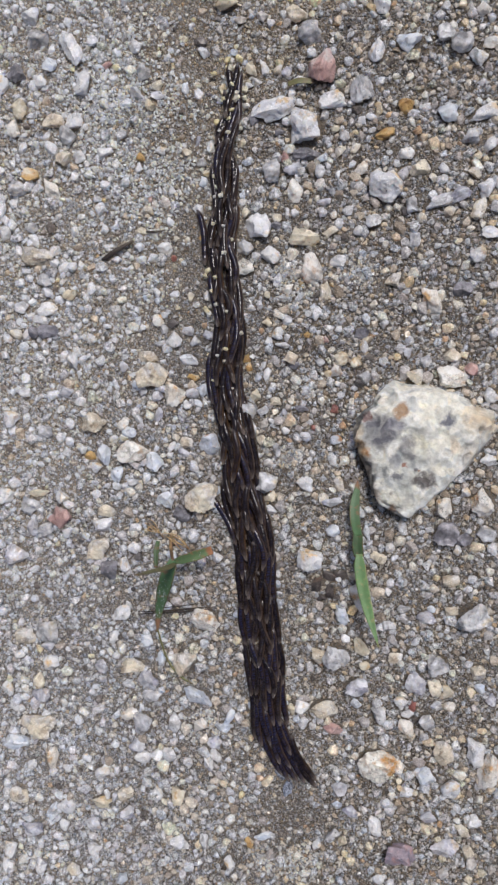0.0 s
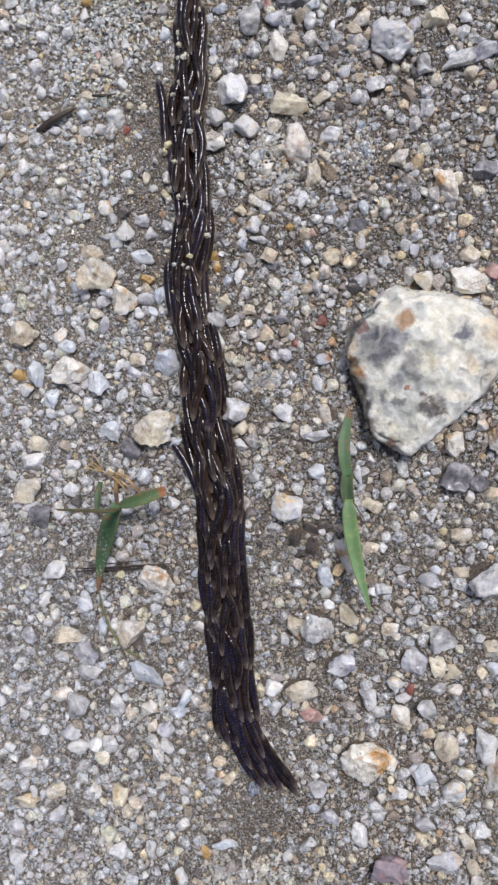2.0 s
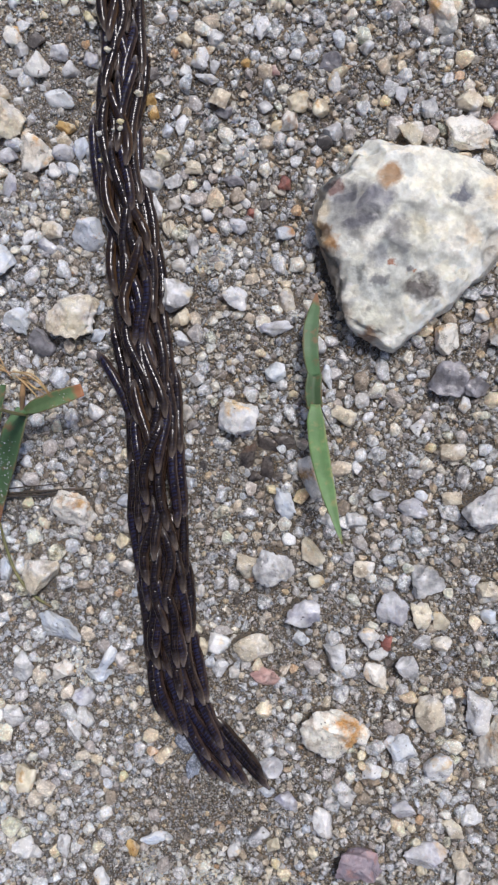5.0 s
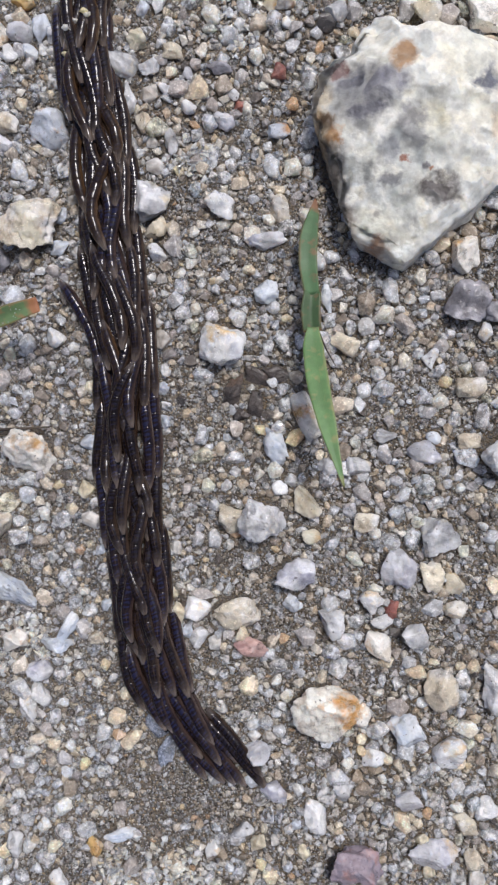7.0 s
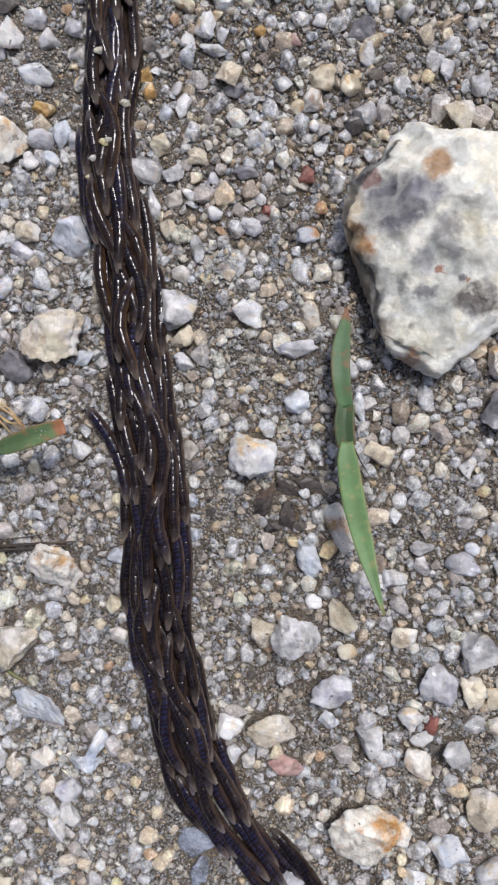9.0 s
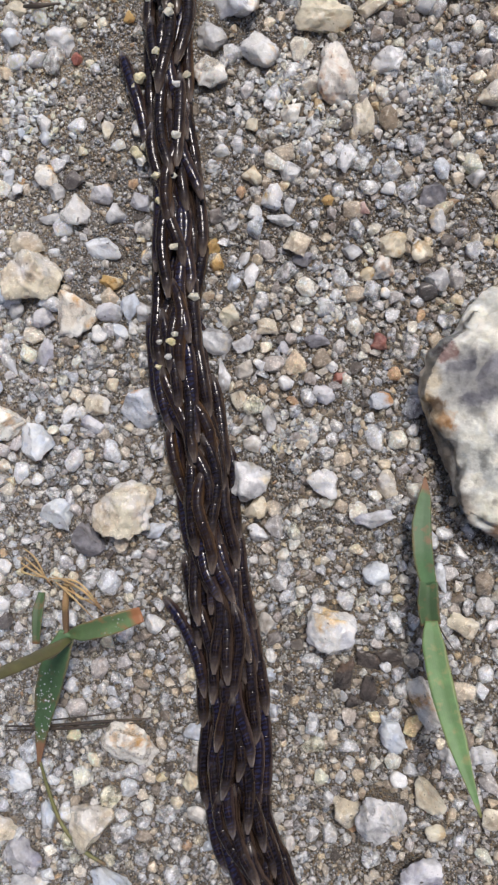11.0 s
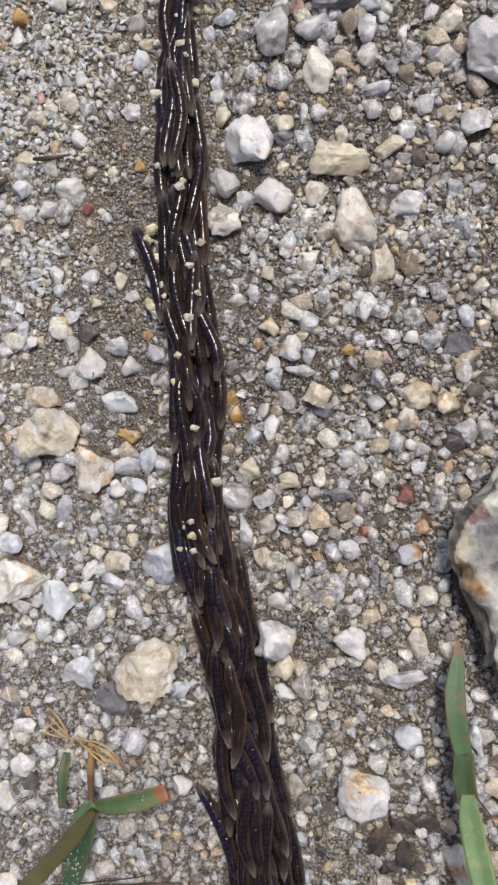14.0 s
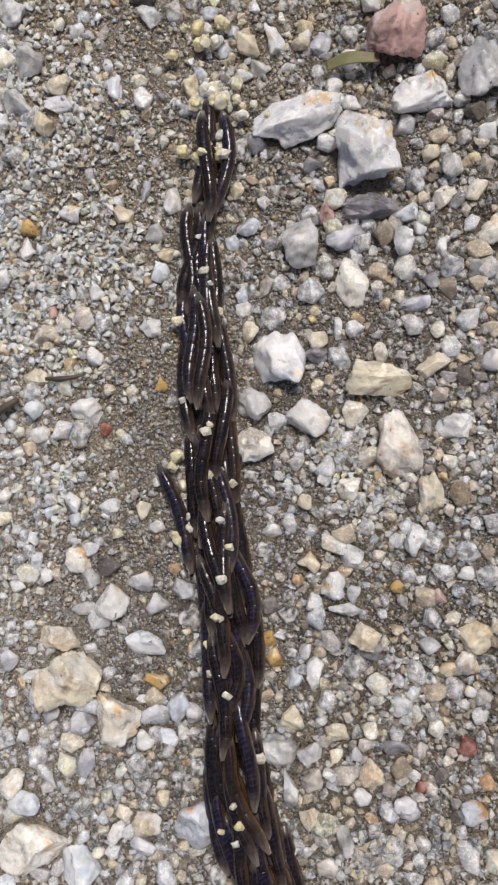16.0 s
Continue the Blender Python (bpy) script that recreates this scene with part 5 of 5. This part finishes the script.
for cx, cy, spread, n in ((4.7, 22.6, 1.4, 210), (14.2, 22.8, 1.2, 130), (5.6, 19.8, 1.1, 120), (-10.0, 36.5, 2.6, 300), (1.8, -56, 1.2, 130), (6.0, -56.5, 1.6, 210),
                          (4.9, -2.1, 1.0, 110), (-14, 20.9, 1.6, 170), (-6.0, -38, 1.5, 150), (-4.6, 11.0, 0.8, 60), (8.5, 8.0, 1.3, 90), (-13, 30.0, 2.4, 150), (-17.0, 39.0, 3.2, 420), (-12.5, 45.5, 3.0, 380), (-20.0, 46.0, 3.5, 520), (-18.0, 53.0, 3.5, 420), (-15.0, 33.0, 2.6, 200), (-2.4, 46.0, 0.8, 60)):
    for a, b in prng.normal(size=(n, 2)) * spread:
        pale.append((cx + a, cy + b * 0.8, 0.13 + 0.17 * prng.random() ** 1.4))
pale = np.array(pale)
pale = pale[~covered(pale[:, 0], pale[:, 1])]
lay_grains("pale_sand_grains", pale, 9, "pale yellow fine sand in loose patches", mat=PALE_GRAIN, lift=0.14)


# ---- grass ----
def blade(name, parent, spine, widths, fold, mat, label="", thick=0.07):
    """A folded blade along a spine, mm, with real thickness."""
    pts = [np.array(p, float) for p in spine]
    pts = [2 * pts[0] - pts[1]] + pts + [2 * pts[-1] - pts[-2]]
    line = []
    for i in range(1, len(pts) - 2):
        a, b, c, d = pts[i - 1 : i + 3]
        for u in np.linspace(0, 1, 8, endpoint=(i == len(pts) - 3)):
            line.append(0.5 * (2 * b + (c - a) * u + (2 * a - 5 * b + 4 * c - d) * u**2 + (3 * b - a - 3 * c + d) * u**3))
    line = np.array(line)
    n, m = len(line), 9
    go = np.gradient(line, axis=0)
    go /= np.linalg.norm(go, axis=1)[:, None]
    side = np.cross(go, (0, 0, 1.0))
    side /= np.linalg.norm(side, axis=1)[:, None] + 1e-9
    up = np.cross(side, go)
    wd = np.interp(np.linspace(0, 1, n), np.linspace(0, 1, len(widths)), widths)
    verts, uvs = [], []
    for layer in (0, 1):
        for i in range(n):
            for j in range(m):
                q = j / (m - 1) * 2 - 1
                p = line[i] + side[i] * q * wd[i] / 2 + up[i] * (abs(q) * fold * wd[i] / 2 - layer * thick)
                verts.append(p * MM)
                uvs.append((j / (m - 1), i / (n - 1)))
    faces = []
    for i in range(n - 1):
        for j in range(m - 1):
            a = i * m + j
            faces.append((a, a + 1, a + m + 1, a + m))
            a += n * m
            faces.append((a, a + m, a + m + 1, a + 1))
    rim = [i * m for i in range(n)] + [(n - 1) * m + j for j in range(1, m)] + [i * m + m - 1 for i in range(n - 2, -1, -1)] + list(range(m - 2, 0, -1))
    for a, b in zip(rim, rim[1:] + rim[:1]):
        faces.append((a, b, b + n * m, a + n * m))
    ob = link_mesh(name, verts, faces, mat, parent, uvs=uvs)
    if label:
        tagged(ob, label)
    return ob


def thread(name, parent, spine, radii, mat, label=""):
    """A round stalk or fibre along a spine, mm."""
    pts = [np.array(p, float) for p in spine]
    pts = [2 * pts[0] - pts[1]] + pts + [2 * pts[-1] - pts[-2]]
    line = []
    for i in range(1, len(pts) - 2):
        a, b, c, d = pts[i - 1 : i + 3]
        for u in np.linspace(0, 1, 8, endpoint=(i == len(pts) - 3)):
            line.append(0.5 * (2 * b + (c - a) * u + (2 * a - 5 * b + 4 * c - d) * u**2 + (3 * b - a - 3 * c + d) * u**3))
    line = np.array(line)
    n, m = len(line), 8
    go = np.gradient(line, axis=0)
    go /= np.linalg.norm(go, axis=1)[:, None]
    side = np.cross(go, (0, 0.02, 1.0))
    side /= np.linalg.norm(side, axis=1)[:, None]
    up = np.cross(side, go)
    rd = np.interp(np.linspace(0, 1, n), np.linspace(0, 1, len(radii)), radii)
    verts, uvs, faces = [], [], []
    for i in range(n):
        for j in range(m):
            a = j / m * 2 * math.pi
            verts.append((line[i] + (side[i] * math.cos(a) + up[i] * math.sin(a)) * rd[i]) * MM)
            uvs.append((j / m, i / (n - 1)))
    for i in range(n - 1):
        for j in range(m):
            faces.append((i * m + j, i * m + (j + 1) % m, (i + 1) * m + (j + 1) % m, (i + 1) * m + j))
    faces += [tuple(range(m))[::-1], tuple((n - 1) * m + j for j in range(m))]
    ob = link_mesh(name, verts, faces, mat, parent, uvs=uvs)
    if label:
        tagged(ob, label)
    return ob


def grass_by_stone():
    g = tagged(new("grass_sprout"), "green grass sprout with a worn upper blade beside the big stone", "grass")
    thread("root", g, [(14.6, -11.8, -0.8), (14.5, -12.2, 1.0), (14.4, -12.8, 2.2)], (0.35, 0.3, 0.4), STRAW)
    blade("upper_blade", g, [(14.4, -11.6, 2.5), (14.0, -9.6, 2.7), (13.95, -7.6, 2.2), (14.2, -5.9, 1.6), (14.3, -4.6, 1.0)], (1.05, 1.3, 1.3, 0.9, 0.12), 0.14, LEAF_WORN, "worn green blade with brown tip")
    blade("sheath", g, [(14.4, -11.4, 2.45), (14.35, -12.8, 2.6), (14.55, -14.2, 2.6)], (1.2, 1.4, 1.3), 0.35, LEAF_SHEATH, "dark green leaf sheath")
    blade("lower_blade", g, [(14.55, -13.9, 2.8), (14.65, -15.4, 3.3), (15.1, -18.0, 4.6), (15.9, -21.0, 6.0), (17.0, -24.5, 7.2)], (0.8, 1.45, 1.55, 1.2, 0.12), 0.13, LEAF, "fresh green pointed blade")
    thread("hair_root", g, [(14.9, -13.9, 2.3), (15.6, -15.2, 1.2), (16.4, -16.4, 0.6)], (0.06, 0.06, 0.03), FIBRE)


def grass_tuft():
    g = tagged(new("grass_tuft"), "small grass tuft with dewy, rusty-ended and dry blades", "grass")
    thread("root", g, [(-10.9, -12.4, 0.2), (-10.5, -14.0, 1.6), (-9.7, -15.3, 3.7)], (0.18, 0.26, 0.2), FIBRE_PALE, "brownish fibrous root stock")
    rusty = blade("rusty_blade", g, [(-9.6, -15.4, 3.6), (-8.2, -14.9, 4.6), (-6.0, -14.1, 5.3), (-4.1, -13.4, 5.4)], (0.4, 1.15, 1.35, 1.0), 0.3, LEAF_BROWN, "green blade with rusty end")
    dewy = blade("dewy_blade", g, [(-9.6, -15.2, 3.7), (-10.4, -17.2, 3.7), (-11.3, -19.8, 2.8), (-12.1, -22.4, 1.7), (-12.6, -25.6, 1.1)], (1.1, 1.9, 1.8, 1.2, 0.15), 0.22, LEAF_WORN, "green blade covered in dew")
    blade("side_blade", g, [(-12.5, -13.2, 0.8), (-12.55, -14.6, 1.5), (-12.5, -16.6, 1.9)], (0.5, 0.8, 0.5), 0.2, LEAF_SHEATH)
    blade("dry_blade", g, [(-9.5, -15.6, 3.8), (-9.4, -15.2, 8.0), (-9.2, -14.4, 14.0), (-8.8, -13.2, 23.0)], (0.6, 1.15, 1.0, 0.3), 0.35, LEAF_OLIVE, "olive half-dry raised blade")
    thread("tendril", g, [(-12.5, -25.2, 1.1), (-12.0, -27.4, 0.8), (-11.0, -29.8, 0.8), (-9.4, -31.6, 0.8), (-7.8, -32.6, 0.7)], (0.10, 0.14, 0.14, 0.16, 0.12), LEAF_OLIVE, "thin curled yellow-green tendril")
    srng = np.random.default_rng(14)
    for a in ([(-13.7, -10.9, 0.6), (-12.9, -11.5, 1.3), (-12.0, -12.3, 1.0)], [(-13.4, -10.9, 0.8), (-12.6, -11.8, 1.2), (-11.6, -12.4, 1.0)],
              [(-11.7, -12.2, 1.0), (-9.8, -12.6, 1.6), (-8.0, -14.4, 0.8)], [(-11.2, -12.5, 1.1), (-9.6, -13.1, 1.3), (-8.4, -14.6, 0.7)], [(-10.9, -12.5, 1.0), (-9.4, -13.0, 1.6), (-8.3, -13.9, 1.2)]):
        for _ in range(2):
            thread("straw", g, [tuple(np.array(q) + srng.normal(size=3) * (0.28, 0.28, 0.12)) for q in a], (0.05, 0.08, 0.03), STRAW)
    rng = np.random.default_rng(8)
    for _ in range(70):
        u = rng.uniform(0.15, 0.85)
        x, y = np.interp(u, (0, 0.33, 0.66, 1), (-9.8, -11.0, -12.0, -12.5)), -15.4 - 9.6 * u
        z = np.interp(u, (0, 0.3, 0.55, 0.8, 1), (3.7, 3.5, 2.5, 1.6, 1.2))
        q = rng.uniform(-0.62, 0.62)
        v, f = BALLS[2]
        r = rng.uniform(0.025, 0.075)
        d = link_mesh("dewdrop", v * np.array((r, r, r * 0.7)) * MM, f, DEW, dewy)
        d.location = Vector((x + q, y, z + abs(q) * 0.2 + 0.03)) * MM
    for _ in range(26):
        u, q, r = rng.uniform(0.2, 0.8), rng.uniform(-0.6, 0.6), rng.uniform(0.02, 0.055)
        d = link_mesh("dewdrop", v * np.array((r, r, r * 0.7)) * MM, f, DEW, rusty)
        d.location = Vector((-9.6 + 5.5 * u, -15.4 + 2.0 * u + q, float(np.interp(u, (0, 0.33, 0.66, 1), (3.6, 4.6, 5.3, 5.4))) + abs(q) * 0.3 + 0.04)) * MM


def litter():
    f = tagged(new("twig"), "thin dark dead fibre lying on the sand", "twig")
    thread("stem", f, [(-15.2, -22.9, 0.9), (-12.0, -22.7, 1.0), (-8.4, -22.3, 0.9), (-4.5, -21.9, 0.8)], (0.05, 0.11, 0.13, 0.06), FIBRE)
    thread("strand", f, [(-15.4, -23.3, 0.8), (-12.0, -22.9, 1.1), (-8.4, -22.6, 1.0), (-5.0, -22.2, 0.8)], (0.04, 0.10, 0.11, 0.04), FIBRE)
    thread("strand", f, [(-13.8, -22.6, 0.9), (-11.0, -22.1, 1.2), (-8.0, -21.7, 1.0), (-6.4, -21.3, 1.1)], (0.03, 0.06, 0.05, 0.02), FIBRE)
    f = tagged(new("twig"), "short dark fibre flat on the sand", "twig")
    thread("stem", f, [(-14.0, 28.5, 0.7), (-12.8, 28.4, 0.9), (-11.3, 28.6, 0.7)], (0.12, 0.2, 0.06), FIBRE)
    f = tagged(new("twig"), "dark broken stick sunk in the sand", "twig")
    thread("stem", f, [(-20.2, 25.0, 0.5), (-18.3, 26.0, 0.8), (-16.0, 27.3, 0.6)], (0.25, 0.4, 0.2), FIBRE)
    f = tagged(new("leaf_scrap"), "faded yellow-green scrap of grass under pebbles", "leaf")
    blade("scrap", f, [(5.1, 46.8, 0.8), (6.6, 47.0, 1.1), (8.4, 46.9, 0.9)], (0.6, 0.8, 0.6), 0.15, LEAF_OLIVE)


grass_by_stone()
grass_tuft()
litter()

# ---- larvae ----
PIECES, LENGTH, GIRTH = 6, 7.0, 0.46


def girth(f):
    return GIRTH * np.interp(f, (0, 0.03, 0.10, 0.25, 0.8, 0.93, 1), (0.36, 0.54, 0.80, 1.0, 1.0, 0.80, 0.4))


def larva_piece_mesh(k, skin):
    """Two rings of the body, its front towards +y; the ends tuck into the next pieces."""
    long, m = LENGTH / PIECES, 14
    verts, uvs, faces = [], [], []
    stations = []
    for ring in (0, 1):
        for u in (0.0, 0.08, 0.22, 0.4, 0.6, 0.78, 0.92, 1.0):
            if not (ring == 1 and u == 0.0):
                stations.append((ring + u) / 2)
    for st in [-0.12] + stations + [1.12]:
        f = (k + min(1, max(0, st))) / PIECES
        inner = (st * 2) % 1.0
        swell = 0.978 + 0.022 * max(0.0, math.sin(math.pi * inner)) ** 0.45
        r = float(girth(f)) * (swell if 0 <= st <= 1 else 0.86)
        for j in range(m):
            a = j / m * 2 * math.pi
            verts.append((-math.sin(a) * r * MM, (0.5 - st) * long * MM, -math.cos(a) * r * 0.94 * MM))
            uvs.append((j / m, f))
    n = len(stations) + 2
    for i in range(n - 1):
        for j in range(m):
            faces.append((i * m + j, i * m + (j + 1) % m, (i + 1) * m + (j + 1) % m, (i + 1) * m + j))
    faces += [tuple(range(m))[::-1], tuple((n - 1) * m + j for j in range(m))]
    ob = link_mesh("body_segment", verts, faces, skin, uvs=uvs)
    me = ob.data
    bpy.data.objects.remove(ob)
    return me


SEGMENTS = [[larva_piece_mesh(k, skin) for k in range(PIECES)] for skin in LARVA_SKINS]
hv, hf = BALLS[2]
head_ob = link_mesh("head", hv * np.array((0.17, 0.23, 0.15)) * MM, hf, HEAD_SHELL)
HEAD = head_ob.data
bpy.data.objects.remove(head_ob)
TIMES = [0, 1.6, 3.2, 4.8, 6.4, 8, 9.6, 11.2, 12.8, 14.4, 16]
TAIL_S, HEAD_S = 14.8, 109.8


def half_width(s):
    return np.interp(s, (TAIL_S - 1, TAIL_S + 6, TAIL_S + 16, TAIL_S + 30, TAIL_S + 50, TAIL_S + 75, HEAD_S - 7, HEAD_S), (0.35, 0.95, 1.45, 1.95, 2.15, 2.5, 2.45, 1.2))


def plan_larvae():
    rng = np.random.default_rng(11)
    out = []
    for layer, (z, inset, lanes) in enumerate(((0.48, 0.0, 3), (1.12, 0.55, 2), (1.70, 1.15, 1))):
        for lane in range(-lanes, lanes + 1):
            s = TAIL_S + rng.uniform(0, 5) + 5
            while s < HEAD_S - 3.5 - 2.0 * layer:
                u = lane * 0.74 + rng.normal() * 0.10
                hw = half_width(s - 3) - inset
                hidden = layer == 0 and abs(u) < hw - 1.75
                if abs(u) <= hw + 0.12 and not hidden and hw > 0:
                    part = (s - TAIL_S) / (HEAD_S - TAIL_S)
                    pace = (0.42 + 0.26 * part) * (0.88, 1.05, 1.25)[layer] * rng.uniform(0.85, 1.15)
                    pace *= float(np.interp(part, (0.04, 0.28), (0.62, 1.0)))
                    if part > 0.93:
                        pace = min(pace, 0.66)
                    out.append(dict(s=s, u=u, z=z + rng.uniform(-0.08, 0.08), pace=pace, amp=rng.uniform(0.12, 0.26) if abs(u) > 1.3 else rng.uniform(0.25, 0.62), wave=rng.uniform(8, 14), phase=rng.uniform(0, 6.28),
                                    size=rng.uniform(0.9, 1.06), tilt=rng.uniform(0.05, 0.75), skin=int(rng.choice(4, p=(0.36, 0.27, 0.07, 0.30))), layer=layer, part=part))
                s += rng.uniform(4.6, 6.6)
    for s0, u, z in ((1.9, 1.8, 0.45), (1.2, 2.2, 0.5), (0.6, 0.9, 0.45), (0.0, 0.2, 0.5), (-0.6, -0.5, 0.5), (-1.2, 1.5, 0.45), (-1.6, -1.2, 0.45), (-2.0, 0.5, 1.0), (-3.2, -0.3, 1.1), (-3.6, 1.2, 1.0)):
        out.append(dict(s=HEAD_S + s0, u=u, z=z, pace=0.68, amp=0.2, wave=11.0, phase=u * 3, size=1.0, tilt=0.15, skin=int(rng.integers(2)), layer=0, part=1.0))
    # some that leave the column with their rear ends or lie bent over it
    for s0, u, z, flare, amp in ((24.5, -1.1, 0.5, 0.2, 0.5), (40, -2.0, 0.55, -1.6, 0.1), (77.5, -2.2, 0.55, -1.9, 0.1), (63, 1.3, 1.5, -1.6, 0.4), (56, 0.8, 1.9, -1.3, 0.5), (88, 1.4, 1.5, -1.5, 0.4), (46, -0.6, 1.8, 1.4, 0.3), (98, 0.9, 1.9, -1.2, 0.4), (69, -0.4, 2.1, 1.0, 0.5), (84, -0.8, 2.0, 1.3, 0.4)):
        part = (s0 - TAIL_S) / (HEAD_S - TAIL_S)
        out.append(dict(s=s0, u=u, z=z, pace=0.45 + 0.25 * part, amp=amp, wave=9.0, phase=s0, size=1.0, tilt=0.3, skin=int(rng.integers(4)), layer=2, part=part, flare=flare))
    return out


def larva_joints(lv, t):
    """The seven joints of a body at time t, mm, front first."""
    front = lv["s"] + lv["pace"] * t
    s = front - np.arange(PIECES + 1) * LENGTH * lv["size"] / PIECES
    p, go = way(s)
    right = np.stack([-go[:, 1], go[:, 0]], -1)
    swing = lv.get("flare", 0.0) * (np.arange(PIECES + 1) / PIECES) ** 2 + lv["amp"] * np.sin(2 * np.pi * s / lv["wave"] + lv["phase"])
    squeeze = np.interp(t, (0, 8, 16), (1.06, 0.94, 0.92))
    swerve = float(np.interp(t, (0, 3, 6.5, 8, 9.5, 16), (-2.3, -2.1, -0.9, -1.1, 1.7, 1.9)))
    drift = swerve * np.interp(s, (93, 100, 107, 110), (0, 0.35, 0.9, 1)) - 0.25 * np.interp(s, (34, 42, 62, 70), (0, 1, 1, 0))
    u = lv["u"] * squeeze + swing + drift + 0.22 * np.sin(2 * np.pi * (s - 0.3 * t) / 15.5 + 0.8)
    xy = p + right * u[:, None]
    z = lv["z"] + lv["tilt"] * (0.5 - np.arange(PIECES + 1) / PIECES) + 0.10 * np.sin(s * 0.9 + lv["phase"]) + 0.6 * ground_z(xy[:, 0], xy[:, 1])
    dip = np.interp(s, (HEAD_S - 2 + 0.62 * t, HEAD_S + 3 + 0.62 * t), (0, 1))
    z = z * (1 - dip) + dip * np.minimum(z, 0.42)
    return np.column_stack([xy, np.maximum(z, 0.36)])


def piece_pose(a, b):
    """Pose of a body piece between its front joint a and rear joint b."""
    y = Vector(a - b).normalized()
    x = y.cross(Vector((0, 0, 1))).normalized()
    m = Matrix((x, y, x.cross(y))).transposed().to_4x4()
    m.translation = Vector((a + b) / 2) * MM
    return m


LARVAE = []


def build_larva(lv, rng):
    ob = new("larva")
    words = ("blackish-brown glossy larva with pale front end crawling in a column", "violet-brown glossy larva with pale front end crawling over others",
             "amber-flanked glossy larva with pale front end crawling in a column", "grey-brown translucent glossy larva crawling among others in a column")[lv["skin"]]
    tagged(ob, words, "larva", "larvae crawling in the column")
    parts = []
    for k in range(PIECES):
        seg = new("body_segment", SEGMENTS[lv["skin"]][k])
        seg.parent = ob
        parts.append(seg)
    head = new("head", HEAD)
    head.parent = parts[0]
    head.location = Vector((0, LENGTH / PIECES / 2 + 0.10, -0.05)) * MM
    tagged(head, "shiny black head")
    if lv["layer"] > 0 or lv["part"] < 0.3:
        for _ in range(rng.poisson(1.2 * max(0, 0.55 - lv["part"]) * 2)):
            k = int(rng.integers(1, PIECES))
            v, f = shard(rng, 16)
            r = rng.uniform(0.20, 0.46)
            gr = link_mesh("sand_grain", v * np.array((r, r * 0.8, r * 0.7)) * MM, f, CLEAR_GRAIN, parts[k], smooth=False)
            a = rng.uniform(-0.8, 0.8)
            gr.location = Vector((math.sin(a) * 0.5, rng.uniform(-0.5, 0.5), math.cos(a) * 0.5)) * MM
    LARVAE.append((lv, ob, parts))


lrng = np.random.default_rng(5)
for spec in plan_larvae():
    build_larva(spec, lrng)


def motions():
    """Every larva crawls along its lane; its pieces bend after one another."""
    for lv, ob, parts in LARVAE:
        rows, rows_of = [], [[] for _ in parts]
        for t in TIMES:
            j = larva_joints(lv, t)
            base = piece_pose(j[2], j[4])
            rows.append((t, base))
            back = base.inverted()
            for k in range(PIECES):
                rows_of[k].append((t, back @ piece_pose(j[k], j[k + 1])))
        walk(ob, rows)
        for k, seg in enumerate(parts):
            walk(seg, rows_of[k])


motions()
